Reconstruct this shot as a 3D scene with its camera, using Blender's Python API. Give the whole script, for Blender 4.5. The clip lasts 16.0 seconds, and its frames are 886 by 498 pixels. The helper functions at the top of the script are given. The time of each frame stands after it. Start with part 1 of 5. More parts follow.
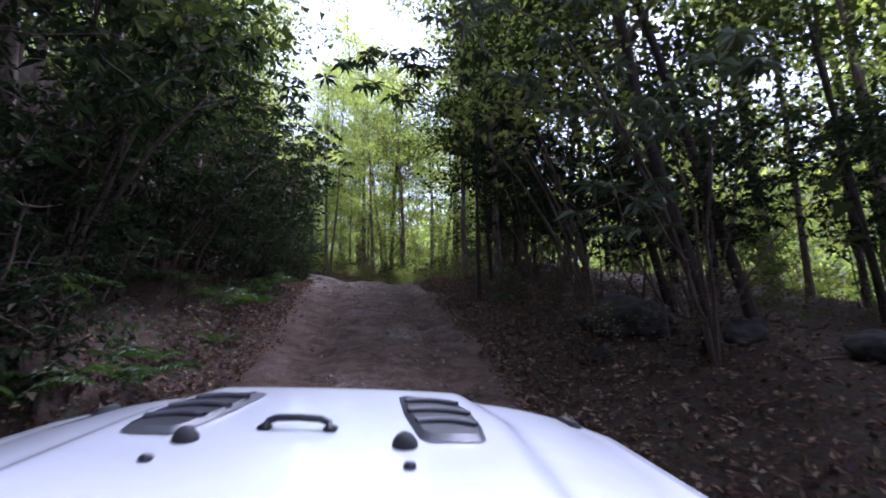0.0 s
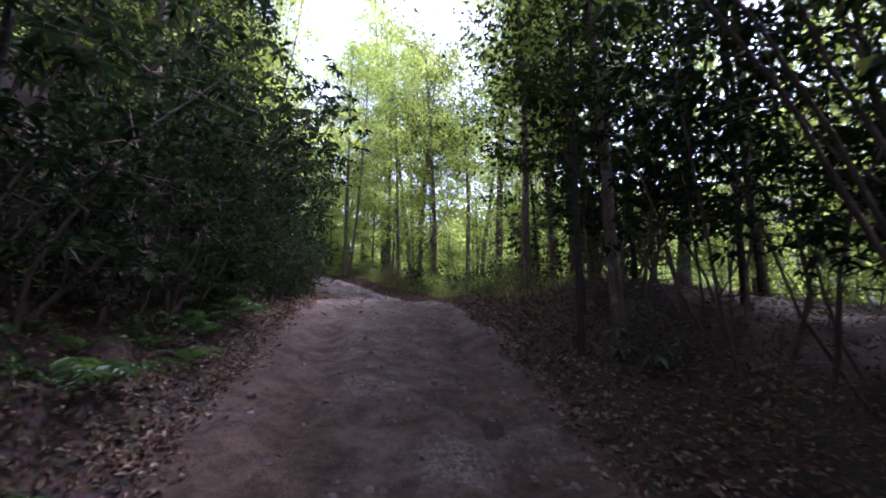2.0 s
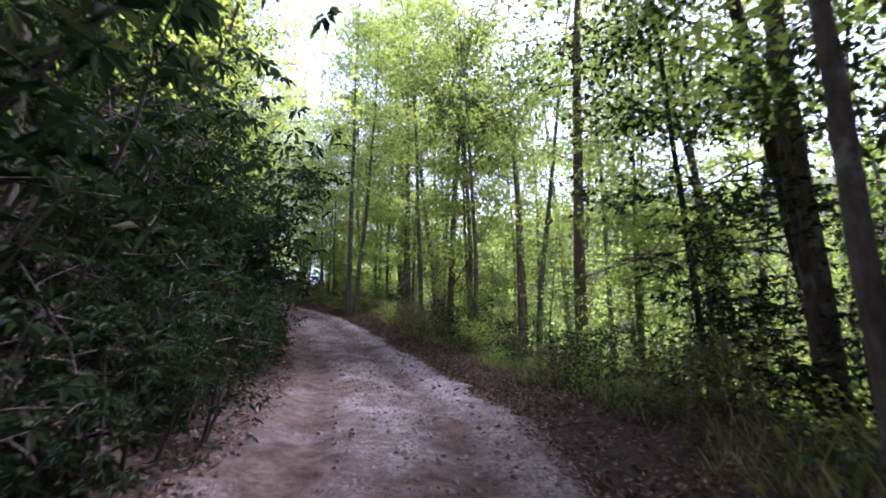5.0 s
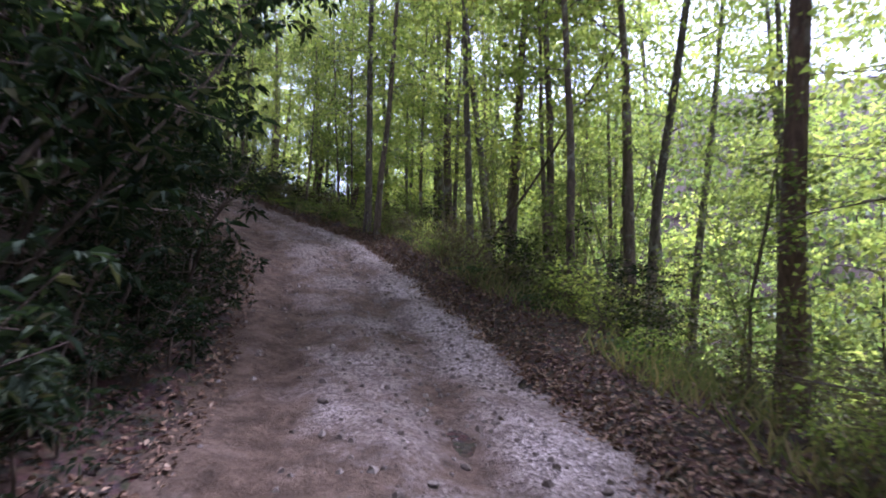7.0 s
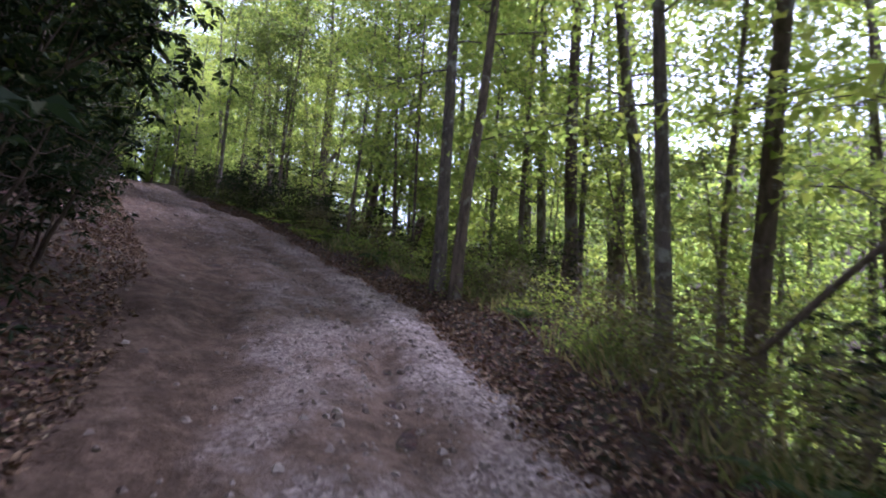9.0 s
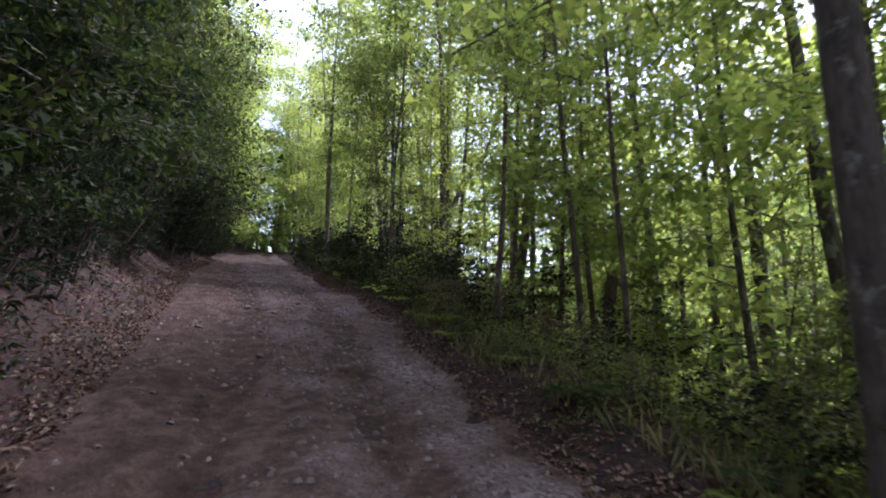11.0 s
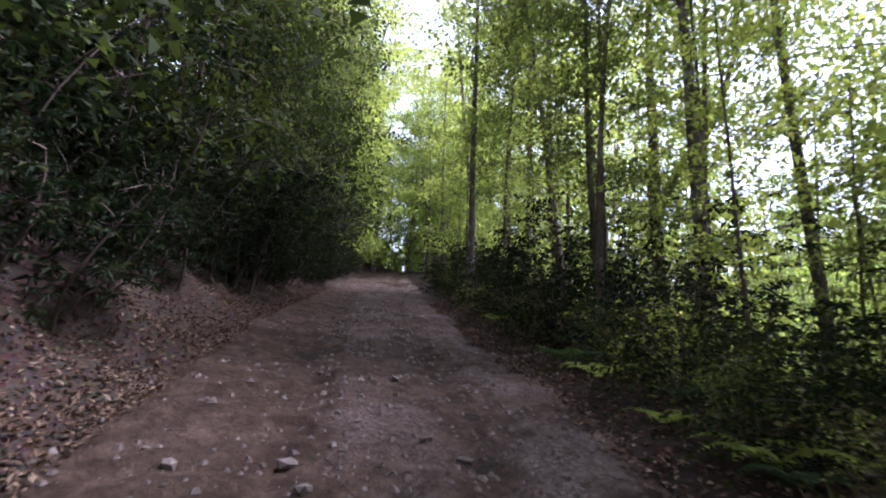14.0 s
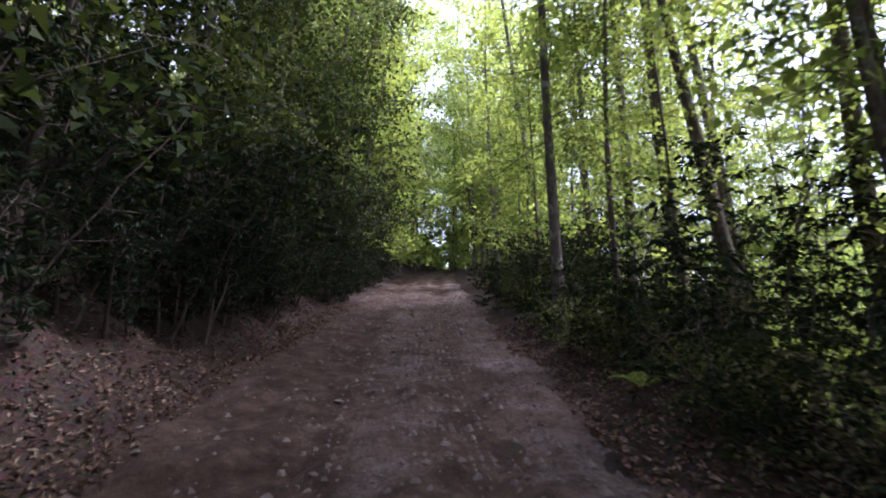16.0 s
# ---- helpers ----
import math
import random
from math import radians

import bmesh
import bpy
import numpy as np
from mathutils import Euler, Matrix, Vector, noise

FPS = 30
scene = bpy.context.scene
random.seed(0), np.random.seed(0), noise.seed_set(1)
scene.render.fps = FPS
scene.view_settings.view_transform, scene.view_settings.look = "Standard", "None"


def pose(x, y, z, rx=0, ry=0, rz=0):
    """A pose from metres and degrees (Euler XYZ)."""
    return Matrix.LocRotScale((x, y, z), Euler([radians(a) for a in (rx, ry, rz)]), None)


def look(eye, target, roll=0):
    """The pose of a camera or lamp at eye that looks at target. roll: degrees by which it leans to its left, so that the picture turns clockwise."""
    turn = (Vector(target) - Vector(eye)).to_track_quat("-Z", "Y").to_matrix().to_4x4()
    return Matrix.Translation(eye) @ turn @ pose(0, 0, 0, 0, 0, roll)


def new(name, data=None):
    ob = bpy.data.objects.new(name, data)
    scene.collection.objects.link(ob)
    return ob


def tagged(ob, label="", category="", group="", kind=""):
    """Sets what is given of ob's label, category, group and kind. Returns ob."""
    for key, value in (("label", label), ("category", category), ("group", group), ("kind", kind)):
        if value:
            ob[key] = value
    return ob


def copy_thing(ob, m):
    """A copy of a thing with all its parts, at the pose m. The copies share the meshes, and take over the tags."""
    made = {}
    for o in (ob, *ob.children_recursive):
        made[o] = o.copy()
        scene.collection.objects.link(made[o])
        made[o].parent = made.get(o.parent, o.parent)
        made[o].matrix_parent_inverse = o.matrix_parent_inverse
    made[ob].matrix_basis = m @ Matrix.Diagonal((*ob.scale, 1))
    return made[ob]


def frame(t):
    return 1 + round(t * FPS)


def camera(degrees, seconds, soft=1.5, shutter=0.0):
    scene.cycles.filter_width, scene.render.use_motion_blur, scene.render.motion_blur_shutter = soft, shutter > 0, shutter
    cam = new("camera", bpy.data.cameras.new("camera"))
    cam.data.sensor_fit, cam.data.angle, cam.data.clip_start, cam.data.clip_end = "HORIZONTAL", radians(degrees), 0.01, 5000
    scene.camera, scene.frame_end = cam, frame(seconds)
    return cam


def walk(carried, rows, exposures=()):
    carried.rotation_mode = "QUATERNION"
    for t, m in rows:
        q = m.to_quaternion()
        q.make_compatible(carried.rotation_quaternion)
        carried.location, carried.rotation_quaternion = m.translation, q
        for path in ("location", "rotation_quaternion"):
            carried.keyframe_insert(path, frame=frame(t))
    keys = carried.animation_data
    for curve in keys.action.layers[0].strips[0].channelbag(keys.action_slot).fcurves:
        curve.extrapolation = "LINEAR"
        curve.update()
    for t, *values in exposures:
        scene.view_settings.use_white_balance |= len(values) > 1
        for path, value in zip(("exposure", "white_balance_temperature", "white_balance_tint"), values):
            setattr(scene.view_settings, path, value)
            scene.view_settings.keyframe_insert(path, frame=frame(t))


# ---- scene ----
# ---- camera ----
cam = camera(80.4, 16.0, soft=1.9, shutter=0.3)
PATH = [
    (0, (0.000, 0.000, 1.650), (0.005, 1.954, 2.075), -1.0),
    (0.5, (-0.104, 0.946, 1.881), (-0.120, 2.899, 2.314), -0.8),
    (1, (-0.228, 1.964, 2.150), (-0.272, 3.916, 2.584), -0.4),
    (1.5, (-0.381, 3.065, 2.436), (-0.455, 5.017, 2.865), 0.3),
    (2, (-0.527, 4.176, 2.717), (-0.622, 6.129, 3.141), 0.5),
    (2.5, (-0.652, 5.306, 3.002), (-0.753, 7.261, 3.410), -0.7),
    (3, (-0.761, 6.388, 3.303), (-0.874, 8.340, 3.722), -1.2),
    (3.2, (-0.823, 6.833, 3.437), (-0.944, 8.781, 3.871), -0.7),
    (3.5, (-0.928, 7.503, 3.640), (-1.059, 9.444, 4.106), -0.1),
    (4, (-1.125, 8.641, 4.001), (-1.273, 10.569, 4.510), 0.1),
    (4.5, (-1.342, 9.833, 4.380), (-1.500, 11.762, 4.882), -0.1),
    (5, (-1.579, 11.097, 4.762), (-1.747, 13.036, 5.225), 0.3),
    (5.3, (-1.731, 11.896, 4.978), (-1.916, 13.837, 5.421), 1.0),
    (5.5, (-1.832, 12.440, 5.116), (-2.035, 14.382, 5.551), 1.7),
    (6, (-2.086, 13.855, 5.429), (-2.328, 15.808, 5.784), 1.6),
    (6.5, (-2.367, 15.319, 5.675), (-2.643, 17.285, 5.913), 1.5),
    (7, (-2.706, 16.857, 5.823), (-3.002, 18.832, 5.936), 1.2),
    (7.5, (-3.114, 18.480, 5.941), (-3.446, 20.451, 5.991), -0.0),
    (8, (-3.532, 20.127, 6.118), (-3.914, 22.085, 6.260), -1.6),
    (8.5, (-4.133, 21.816, 6.403), (-4.569, 23.755, 6.631), -0.6),
    (9, (-4.843, 23.427, 6.723), (-5.371, 25.339, 6.980), 4.4),
    (9.5, (-5.570, 24.844, 7.081), (-6.228, 26.704, 7.408), 6.6),
    (9.7, (-5.851, 25.390, 7.235), (-6.564, 27.228, 7.574), 8.1),
    (10, (-6.273, 26.180, 7.465), (-7.058, 27.982, 7.836), 7.4),
    (10.5, (-6.982, 27.382, 7.845), (-7.861, 29.130, 8.261), 2.9),
    (11, (-7.701, 28.464, 8.190), (-8.662, 30.174, 8.580), 0.7),
    (11.5, (-8.440, 29.470, 8.472), (-9.469, 31.150, 8.813), 1.3),
    (11.8, (-8.906, 30.040, 8.619), (-9.973, 31.699, 8.950), 2.3),
    (12, (-9.235, 30.394, 8.708), (-10.335, 32.032, 9.041), 2.9),
    (12.5, (-10.133, 31.206, 8.939), (-11.326, 32.767, 9.309), 4.6),
    (13, (-11.038, 32.027, 9.197), (-12.334, 33.502, 9.575), 4.3),
    (13.5, (-11.897, 32.776, 9.464), (-13.224, 34.211, 9.888), 5.1),
    (14, (-12.781, 33.617, 9.759), (-14.138, 35.021, 10.194), 2.7),
    (14.5, (-13.687, 34.452, 10.047), (-15.056, 35.845, 10.476), 2.4),
    (15, (-14.600, 35.289, 10.365), (-15.994, 36.657, 10.792), 1.0),
    (15.5, (-15.536, 36.138, 10.690), (-16.972, 37.470, 11.093), -1.6),
    (16, (-16.542, 36.903, 10.992), (-18.015, 38.196, 11.394), -0.4),
]
walk(cam, [(t, look(eye, target, roll)) for t, eye, target, roll in PATH],
     [(0.0, 2.0, 5100, 32), (3.0, 2.1, 5100, 32), (6.0, 2.1, 5150, 32), (8.0, 2.2, 5150, 32), (9.7, 2.15, 5150, 32), (12.0, 2.0, 5300, 31), (16.0, 2.1, 5350, 31)])

# ---- daylight: bright overcast, light from ahead ----
world = bpy.data.worlds.new("sky")
scene.world = world
world.use_nodes = True
wn = world.node_tree
wn.nodes.clear()
sky = wn.nodes.new("ShaderNodeTexSky")
sky.sky_type = "NISHITA"
sky.sun_disc = False
sky.sun_elevation, sky.sun_rotation = radians(60), radians(33)
sky.air_density, sky.dust_density, sky.ozone_density = 1.0, 3.5, 0.8
wb = wn.nodes.new("ShaderNodeBackground")
wb.inputs["Strength"].default_value = 0.115
wo = wn.nodes.new("ShaderNodeOutputWorld")
veil = wn.nodes.new("ShaderNodeMix")          # thin bright cloud over the whole sky
veil.data_type = "RGBA"
veil.inputs[0].default_value = 0.6
veil.inputs[7].default_value = (6.6, 6.8, 7.0, 1)
wn.links.new(sky.outputs[0], veil.inputs[6])
wn.links.new(veil.outputs[2], wb.inputs["Color"])
wn.links.new(wb.outputs[0], wo.inputs[0])

sun_data = bpy.data.lights.new("sun", "SUN")
sun_data.energy, sun_data.angle, sun_data.color = 4.4, radians(16), (1.0, 0.98, 0.95)
sun = new("sun", sun_data)
sun.matrix_world = look((0, 0, 60), (0 - 0.545 * 30, 0 - 0.839 * 30, 60 - 52))


# ---- materials ----
def mat(name, rough=0.8, spec=0.3):
    m = bpy.data.materials.new(name)
    m.use_nodes = True
    nt = m.node_tree
    b = nt.nodes["Principled BSDF"]
    b.inputs["Roughness"].default_value = rough
    b.inputs["Specular IOR Level"].default_value = spec
    return m, nt, b


def node(nt, kind, **values):
    n = nt.nodes.new(kind)
    for k, v in values.items():
        n.inputs[k].default_value = v
    return n


def ramp(nt, fac, stops):
    r = nt.nodes.new("ShaderNodeValToRGB")
    e = r.color_ramp.elements
    while len(e) < len(stops):
        e.new(0.5)
    for el, (p, c) in zip(e, stops):
        el.position, el.color = p, (*c, 1)
    nt.links.new(fac, r.inputs[0])
    return r.outputs[0]


def mixc(nt, fac, a, b, mode="MIX"):
    m = nt.nodes.new("ShaderNodeMix")
    m.data_type, m.blend_type = "RGBA", mode
    for sock, v in ((m.inputs[0], fac), (m.inputs[6], a), (m.inputs[7], b)):
        if isinstance(v, (int, float)):
            sock.default_value = v
        elif isinstance(v, tuple):
            sock.default_value = (*v, 1)
        else:
            nt.links.new(v, sock)
    return m.outputs[2]


def noise_tex(nt, scale, detail=4.0, rough=0.6, stretch=None, world=True):
    n = node(nt, "ShaderNodeTexNoise", Scale=scale, Detail=detail, Roughness=rough)
    if world:
        c = nt.nodes.new("ShaderNodeNewGeometry").outputs["Position"]
    else:
        c = nt.nodes.new("ShaderNodeTexCoord").outputs["Object"]
    if stretch:
        mp = nt.nodes.new("ShaderNodeMapping")
        mp.inputs["Scale"].default_value = stretch
        nt.links.new(c, mp.inputs[0])
        c = mp.outputs[0]
    nt.links.new(c, n.inputs["Vector"])
    return n.outputs[0]


def bump(nt, b, height, strength, dist):
    n = node(nt, "ShaderNodeBump", Strength=strength, Distance=dist)
    nt.links.new(height, n.inputs["Height"])
    nt.links.new(n.outputs[0], b.inputs["Normal"])


def leaf_mat(name, stops, rough, spec, through_light, trans):
    m, nt, b = mat(name, rough, spec)
    geo = nt.nodes.new("ShaderNodeNewGeometry")
    col = ramp(nt, geo.outputs["Random Per Island"], stops)
    info = nt.nodes.new("ShaderNodeObjectInfo")
    tint = ramp(nt, info.outputs["Random"], [(0, (0.72, 0.78, 0.7)), (0.5, (1, 1, 1)), (1, (1.18, 1.12, 0.95))])
    col = mixc(nt, 1.0, col, tint, "MULTIPLY")
    nt.links.new(col, b.inputs["Base Color"])
    tr = nt.nodes.new("ShaderNodeBsdfTranslucent")
    nt.links.new(mixc(nt, 1.0, col, trans, "MULTIPLY"), tr.inputs[0])
    mx = nt.nodes.new("ShaderNodeMixShader")
    mx.inputs[0].default_value = through_light
    nt.links.new(b.outputs[0], mx.inputs[1])
    nt.links.new(tr.outputs[0], mx.inputs[2])
    nt.links.new(mx.outputs[0], nt.nodes["Material Output"].inputs[0])
    return m


# evergreen leaf set below its own green, the thicket's shade in the colour
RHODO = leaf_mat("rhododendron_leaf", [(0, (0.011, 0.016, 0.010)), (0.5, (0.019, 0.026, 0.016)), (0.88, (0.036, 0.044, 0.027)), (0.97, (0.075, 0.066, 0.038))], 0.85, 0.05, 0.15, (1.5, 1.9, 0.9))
# same leaf lightened: light from the road gap put into its colour
LIT_RHODO = leaf_mat("pale_rhododendron_leaf", [(0, (0.040, 0.052, 0.034)), (0.6, (0.070, 0.084, 0.058)), (1, (0.115, 0.122, 0.085))], 0.5, 0.3, 0.2, (1.3, 1.6, 0.8))
BROAD = leaf_mat("young_broad_leaf", [(0, (0.120, 0.166, 0.048)), (0.5, (0.180, 0.222, 0.066)), (1, (0.245, 0.265, 0.090))], 0.7, 0.15, 0.62, (1.7, 1.7, 0.95))
# broad leaf again, darkened: shade put into the leaf colour
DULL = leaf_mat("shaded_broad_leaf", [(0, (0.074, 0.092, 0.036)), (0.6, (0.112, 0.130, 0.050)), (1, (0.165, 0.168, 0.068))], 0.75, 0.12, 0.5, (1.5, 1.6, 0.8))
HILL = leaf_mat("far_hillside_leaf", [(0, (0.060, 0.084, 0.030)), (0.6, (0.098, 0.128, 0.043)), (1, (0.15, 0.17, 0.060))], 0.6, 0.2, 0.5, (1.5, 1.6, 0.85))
# darkest broad-leaf copy, deep shade painted into the green
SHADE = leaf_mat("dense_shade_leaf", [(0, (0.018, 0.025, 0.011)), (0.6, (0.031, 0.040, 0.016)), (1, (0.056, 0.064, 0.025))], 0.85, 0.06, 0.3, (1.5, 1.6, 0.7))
PINE = leaf_mat("hemlock_needles", [(0, (0.030, 0.055, 0.028)), (1, (0.060, 0.090, 0.045))], 0.6, 0.3, 0.2, (1.2, 1.4, 0.8))
FERN = leaf_mat("fern_green", [(0, (0.024, 0.044, 0.014)), (1, (0.050, 0.075, 0.024))], 0.55, 0.3, 0.4, (1.3, 1.5, 0.7))
GRASS = leaf_mat("grass_blade", [(0, (0.075, 0.095, 0.035)), (0.55, (0.14, 0.14, 0.06)), (1, (0.26, 0.20, 0.12))], 0.6, 0.3, 0.35, (1.3, 1.4, 0.7))
DRY = leaf_mat("dry_fallen_leaf", [(0, (0.070, 0.039, 0.027)), (0.5, (0.145, 0.084, 0.058)), (0.85, (0.22, 0.14, 0.098)), (1, (0.28, 0.20, 0.15))], 0.8, 0.12, 0.1, (1, 0.9, 0.7))


def bark_mat(name, dark, light, lichen=0.0):
    m, nt, b = mat(name, 0.9, 0.2)
    n1 = noise_tex(nt, 14, 6, 0.7, (1, 1, 0.25), world=False)
    n2 = noise_tex(nt, 3.6, 5, 0.7, (1, 1, 0.7))
    n3 = noise_tex(nt, 1.1, 3, 0.6)
    col = ramp(nt, n1, [(0.32, dark), (0.66, light)])
    col = mixc(nt, 0.7, col, ramp(nt, n3, [(0.3, (0.34, 0.33, 0.32)), (0.7, (0.62, 0.60, 0.58))]), "OVERLAY")
    if lichen:
        col = mixc(nt, ramp(nt, n2, [(0.55, (0, 0, 0)), (0.63, (lichen, lichen, lichen))]), col, (0.27, 0.265, 0.22))
    nt.links.new(col, b.inputs["Base Color"])
    bump(nt, b, n1, 1.0, 0.035)
    return m


TWIG = leaf_mat("olive_brown_leaf", [(0, (0.055, 0.042, 0.024)), (0.5, (0.095, 0.080, 0.040)), (1, (0.15, 0.14, 0.06))], 0.6, 0.25, 0.3, (1.2, 1.2, 0.8))

BARK_GREY = bark_mat("grey_bark", (0.040, 0.033, 0.028), (0.145, 0.118, 0.098), 0.75)
BARK_BROWN = bark_mat("brown_bark", (0.042, 0.032, 0.025), (0.155, 0.115, 0.090), 0.5)
BARK_RED = bark_mat("reddish_bark", (0.045, 0.030, 0.024), (0.145, 0.092, 0.070), 0.3)
# brown bark darkened, the shade on these trunks put into its colour
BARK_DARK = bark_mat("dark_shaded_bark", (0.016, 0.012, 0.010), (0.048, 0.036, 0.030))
BARK_THIN = bark_mat("rhododendron_stem_bark", (0.04, 0.03, 0.024), (0.13, 0.095, 0.075))


def ground_mat():
    m, nt, b = mat("forest_floor", 0.95, 0.15)
    n1 = noise_tex(nt, 26, 6, 0.75)
    n2 = noise_tex(nt, 0.5, 4, 0.6)
    v = node(nt, "ShaderNodeTexVoronoi", Scale=16.0)
    nt.links.new(nt.nodes.new("ShaderNodeNewGeometry").outputs["Position"], v.inputs["Vector"])
    col = ramp(nt, n1, [(0.25, (0.013, 0.009, 0.007)), (0.5, (0.036, 0.023, 0.017)), (0.75, (0.088, 0.056, 0.041))])
    col = mixc(nt, 0.25, col, v.outputs["Color"], "OVERLAY")
    col = mixc(nt, ramp(nt, n2, [(0.5, (0, 0, 0)), (0.75, (0.3, 0.3, 0.3))]), col, (0.035, 0.034, 0.018))
    nt.links.new(col, b.inputs["Base Color"])
    bump(nt, b, n1, 0.8, 0.04)
    return m


def road_mat():
    m, nt, b = mat("gravel_and_dirt", 0.95, 0.15)
    pos = nt.nodes.new("ShaderNodeNewGeometry").outputs["Position"]
    n1 = noise_tex(nt, 60, 5, 0.7)
    n2 = noise_tex(nt, 0.9, 5, 0.65)
    n3 = noise_tex(nt, 4, 6, 0.7)
    v = node(nt, "ShaderNodeTexVoronoi", Scale=34.0)
    nt.links.new(pos, v.inputs["Vector"])
    v2 = node(nt, "ShaderNodeTexVoronoi", Scale=13.0)
    nt.links.new(pos, v2.inputs["Vector"])
    dirt = ramp(nt, n3, [(0.28, (0.040, 0.026, 0.018)), (0.5, (0.096, 0.064, 0.046)), (0.72, (0.19, 0.134, 0.104))])
    grav = ramp(nt, v.outputs["Color"], [(0.05, (0.085, 0.066, 0.062)), (0.55, (0.245, 0.195, 0.182)), (0.95, (0.46, 0.385, 0.365))])
    big = ramp(nt, v2.outputs["Color"], [(0.72, (0, 0, 0)), (0.8, (0.75, 0.75, 0.75))])
    grav = mixc(nt, big, grav, (0.36, 0.30, 0.285))
    at = nt.nodes.new("ShaderNodeAttribute")
    at.attribute_name = "gravel"
    f = nt.nodes.new("ShaderNodeMath")
    f.operation, f.use_clamp = "MULTIPLY_ADD", True
    nt.links.new(n2, f.inputs[0])
    f.inputs[1].default_value = 3.4
    add = nt.nodes.new("ShaderNodeMath")
    add.operation = "SUBTRACT"
    nt.links.new(at.outputs["Fac"], add.inputs[0])
    add.inputs[1].default_value = 1.7
    nt.links.new(add.outputs[0], f.inputs[2])
    col = mixc(nt, f.outputs[0], dirt, grav)
    col = mixc(nt, 0.8, col, ramp(nt, n1, [(0.25, (0.32, 0.32, 0.32)), (0.75, (0.66, 0.65, 0.65))]), "OVERLAY")
    # canopy shade put into the dirt colour, with the damp ruts
    shade_wet = nt.nodes.new("ShaderNodeAttribute")
    shade_wet.attribute_name = "damp"
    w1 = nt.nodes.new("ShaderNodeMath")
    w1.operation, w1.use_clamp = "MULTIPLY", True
    nt.links.new(shade_wet.outputs["Fac"], w1.inputs[0])
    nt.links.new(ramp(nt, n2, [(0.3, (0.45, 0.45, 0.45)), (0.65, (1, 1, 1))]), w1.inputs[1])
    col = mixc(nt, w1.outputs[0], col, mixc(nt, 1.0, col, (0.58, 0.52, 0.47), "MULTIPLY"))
    edge = nt.nodes.new("ShaderNodeAttribute")
    edge.attribute_name = "litter"
    e = nt.nodes.new("ShaderNodeMath")
    e.operation, e.use_clamp = "MULTIPLY_ADD", True
    nt.links.new(n3, e.inputs[0])
    e.inputs[1].default_value = 3.0
    sh = nt.nodes.new("ShaderNodeMath")
    sh.operation = "SUBTRACT"
    nt.links.new(edge.outputs["Fac"], sh.inputs[0])
    sh.inputs[1].default_value = 1.8
    nt.links.new(sh.outputs[0], e.inputs[2])
    col = mixc(nt, e.outputs[0], col, ramp(nt, n1, [(0.3, (0.032, 0.020, 0.015)), (0.7, (0.10, 0.065, 0.047))]))
    nt.links.new(col, b.inputs["Base Color"])
    n4 = noise_tex(nt, 11, 7, 0.72)
    h = nt.nodes.new("ShaderNodeMath")
    h.operation = "MULTIPLY_ADD"
    nt.links.new(n4, h.inputs[0])
    h.inputs[1].default_value = 2.2
    peb = nt.nodes.new("ShaderNodeMath")
    peb.operation = "MULTIPLY"
    nt.links.new(v.outputs["Distance"], peb.inputs[0])
    nt.links.new(f.outputs[0], peb.inputs[1])
    nt.links.new(peb.outputs[0], h.inputs[2])
    bump(nt, b, h.outputs[0], 0.9, 0.045)
    return m


def stone_mat():
    m, nt, b = mat("grey_stone", 0.85, 0.25)
    info = nt.nodes.new("ShaderNodeObjectInfo")
    geo = nt.nodes.new("ShaderNodeNewGeometry")
    add = nt.nodes.new("ShaderNodeMath")
    nt.links.new(info.outputs["Random"], add.inputs[0])
    nt.links.new(geo.outputs["Random Per Island"], add.inputs[1])
    fr = nt.nodes.new("ShaderNodeMath")
    fr.operation = "FRACT"
    nt.links.new(add.outputs[0], fr.inputs[0])
    n1 = noise_tex(nt, 22, 5, 0.65)
    col = ramp(nt, fr.outputs[0], [(0, (0.085, 0.062, 0.052)), (0.6, (0.125, 0.096, 0.083)), (1, (0.185, 0.15, 0.133))])
    col = mixc(nt, 0.6, col, ramp(nt, n1, [(0.3, (0.3, 0.3, 0.3)), (0.7, (0.65, 0.65, 0.65))]), "OVERLAY")
    nt.links.new(col, b.inputs["Base Color"])
    bump(nt, b, n1, 0.5, 0.01)
    return m


GROUND, ROAD, STONE = ground_mat(), road_mat(), stone_mat()
rng = np.random.default_rng(7)


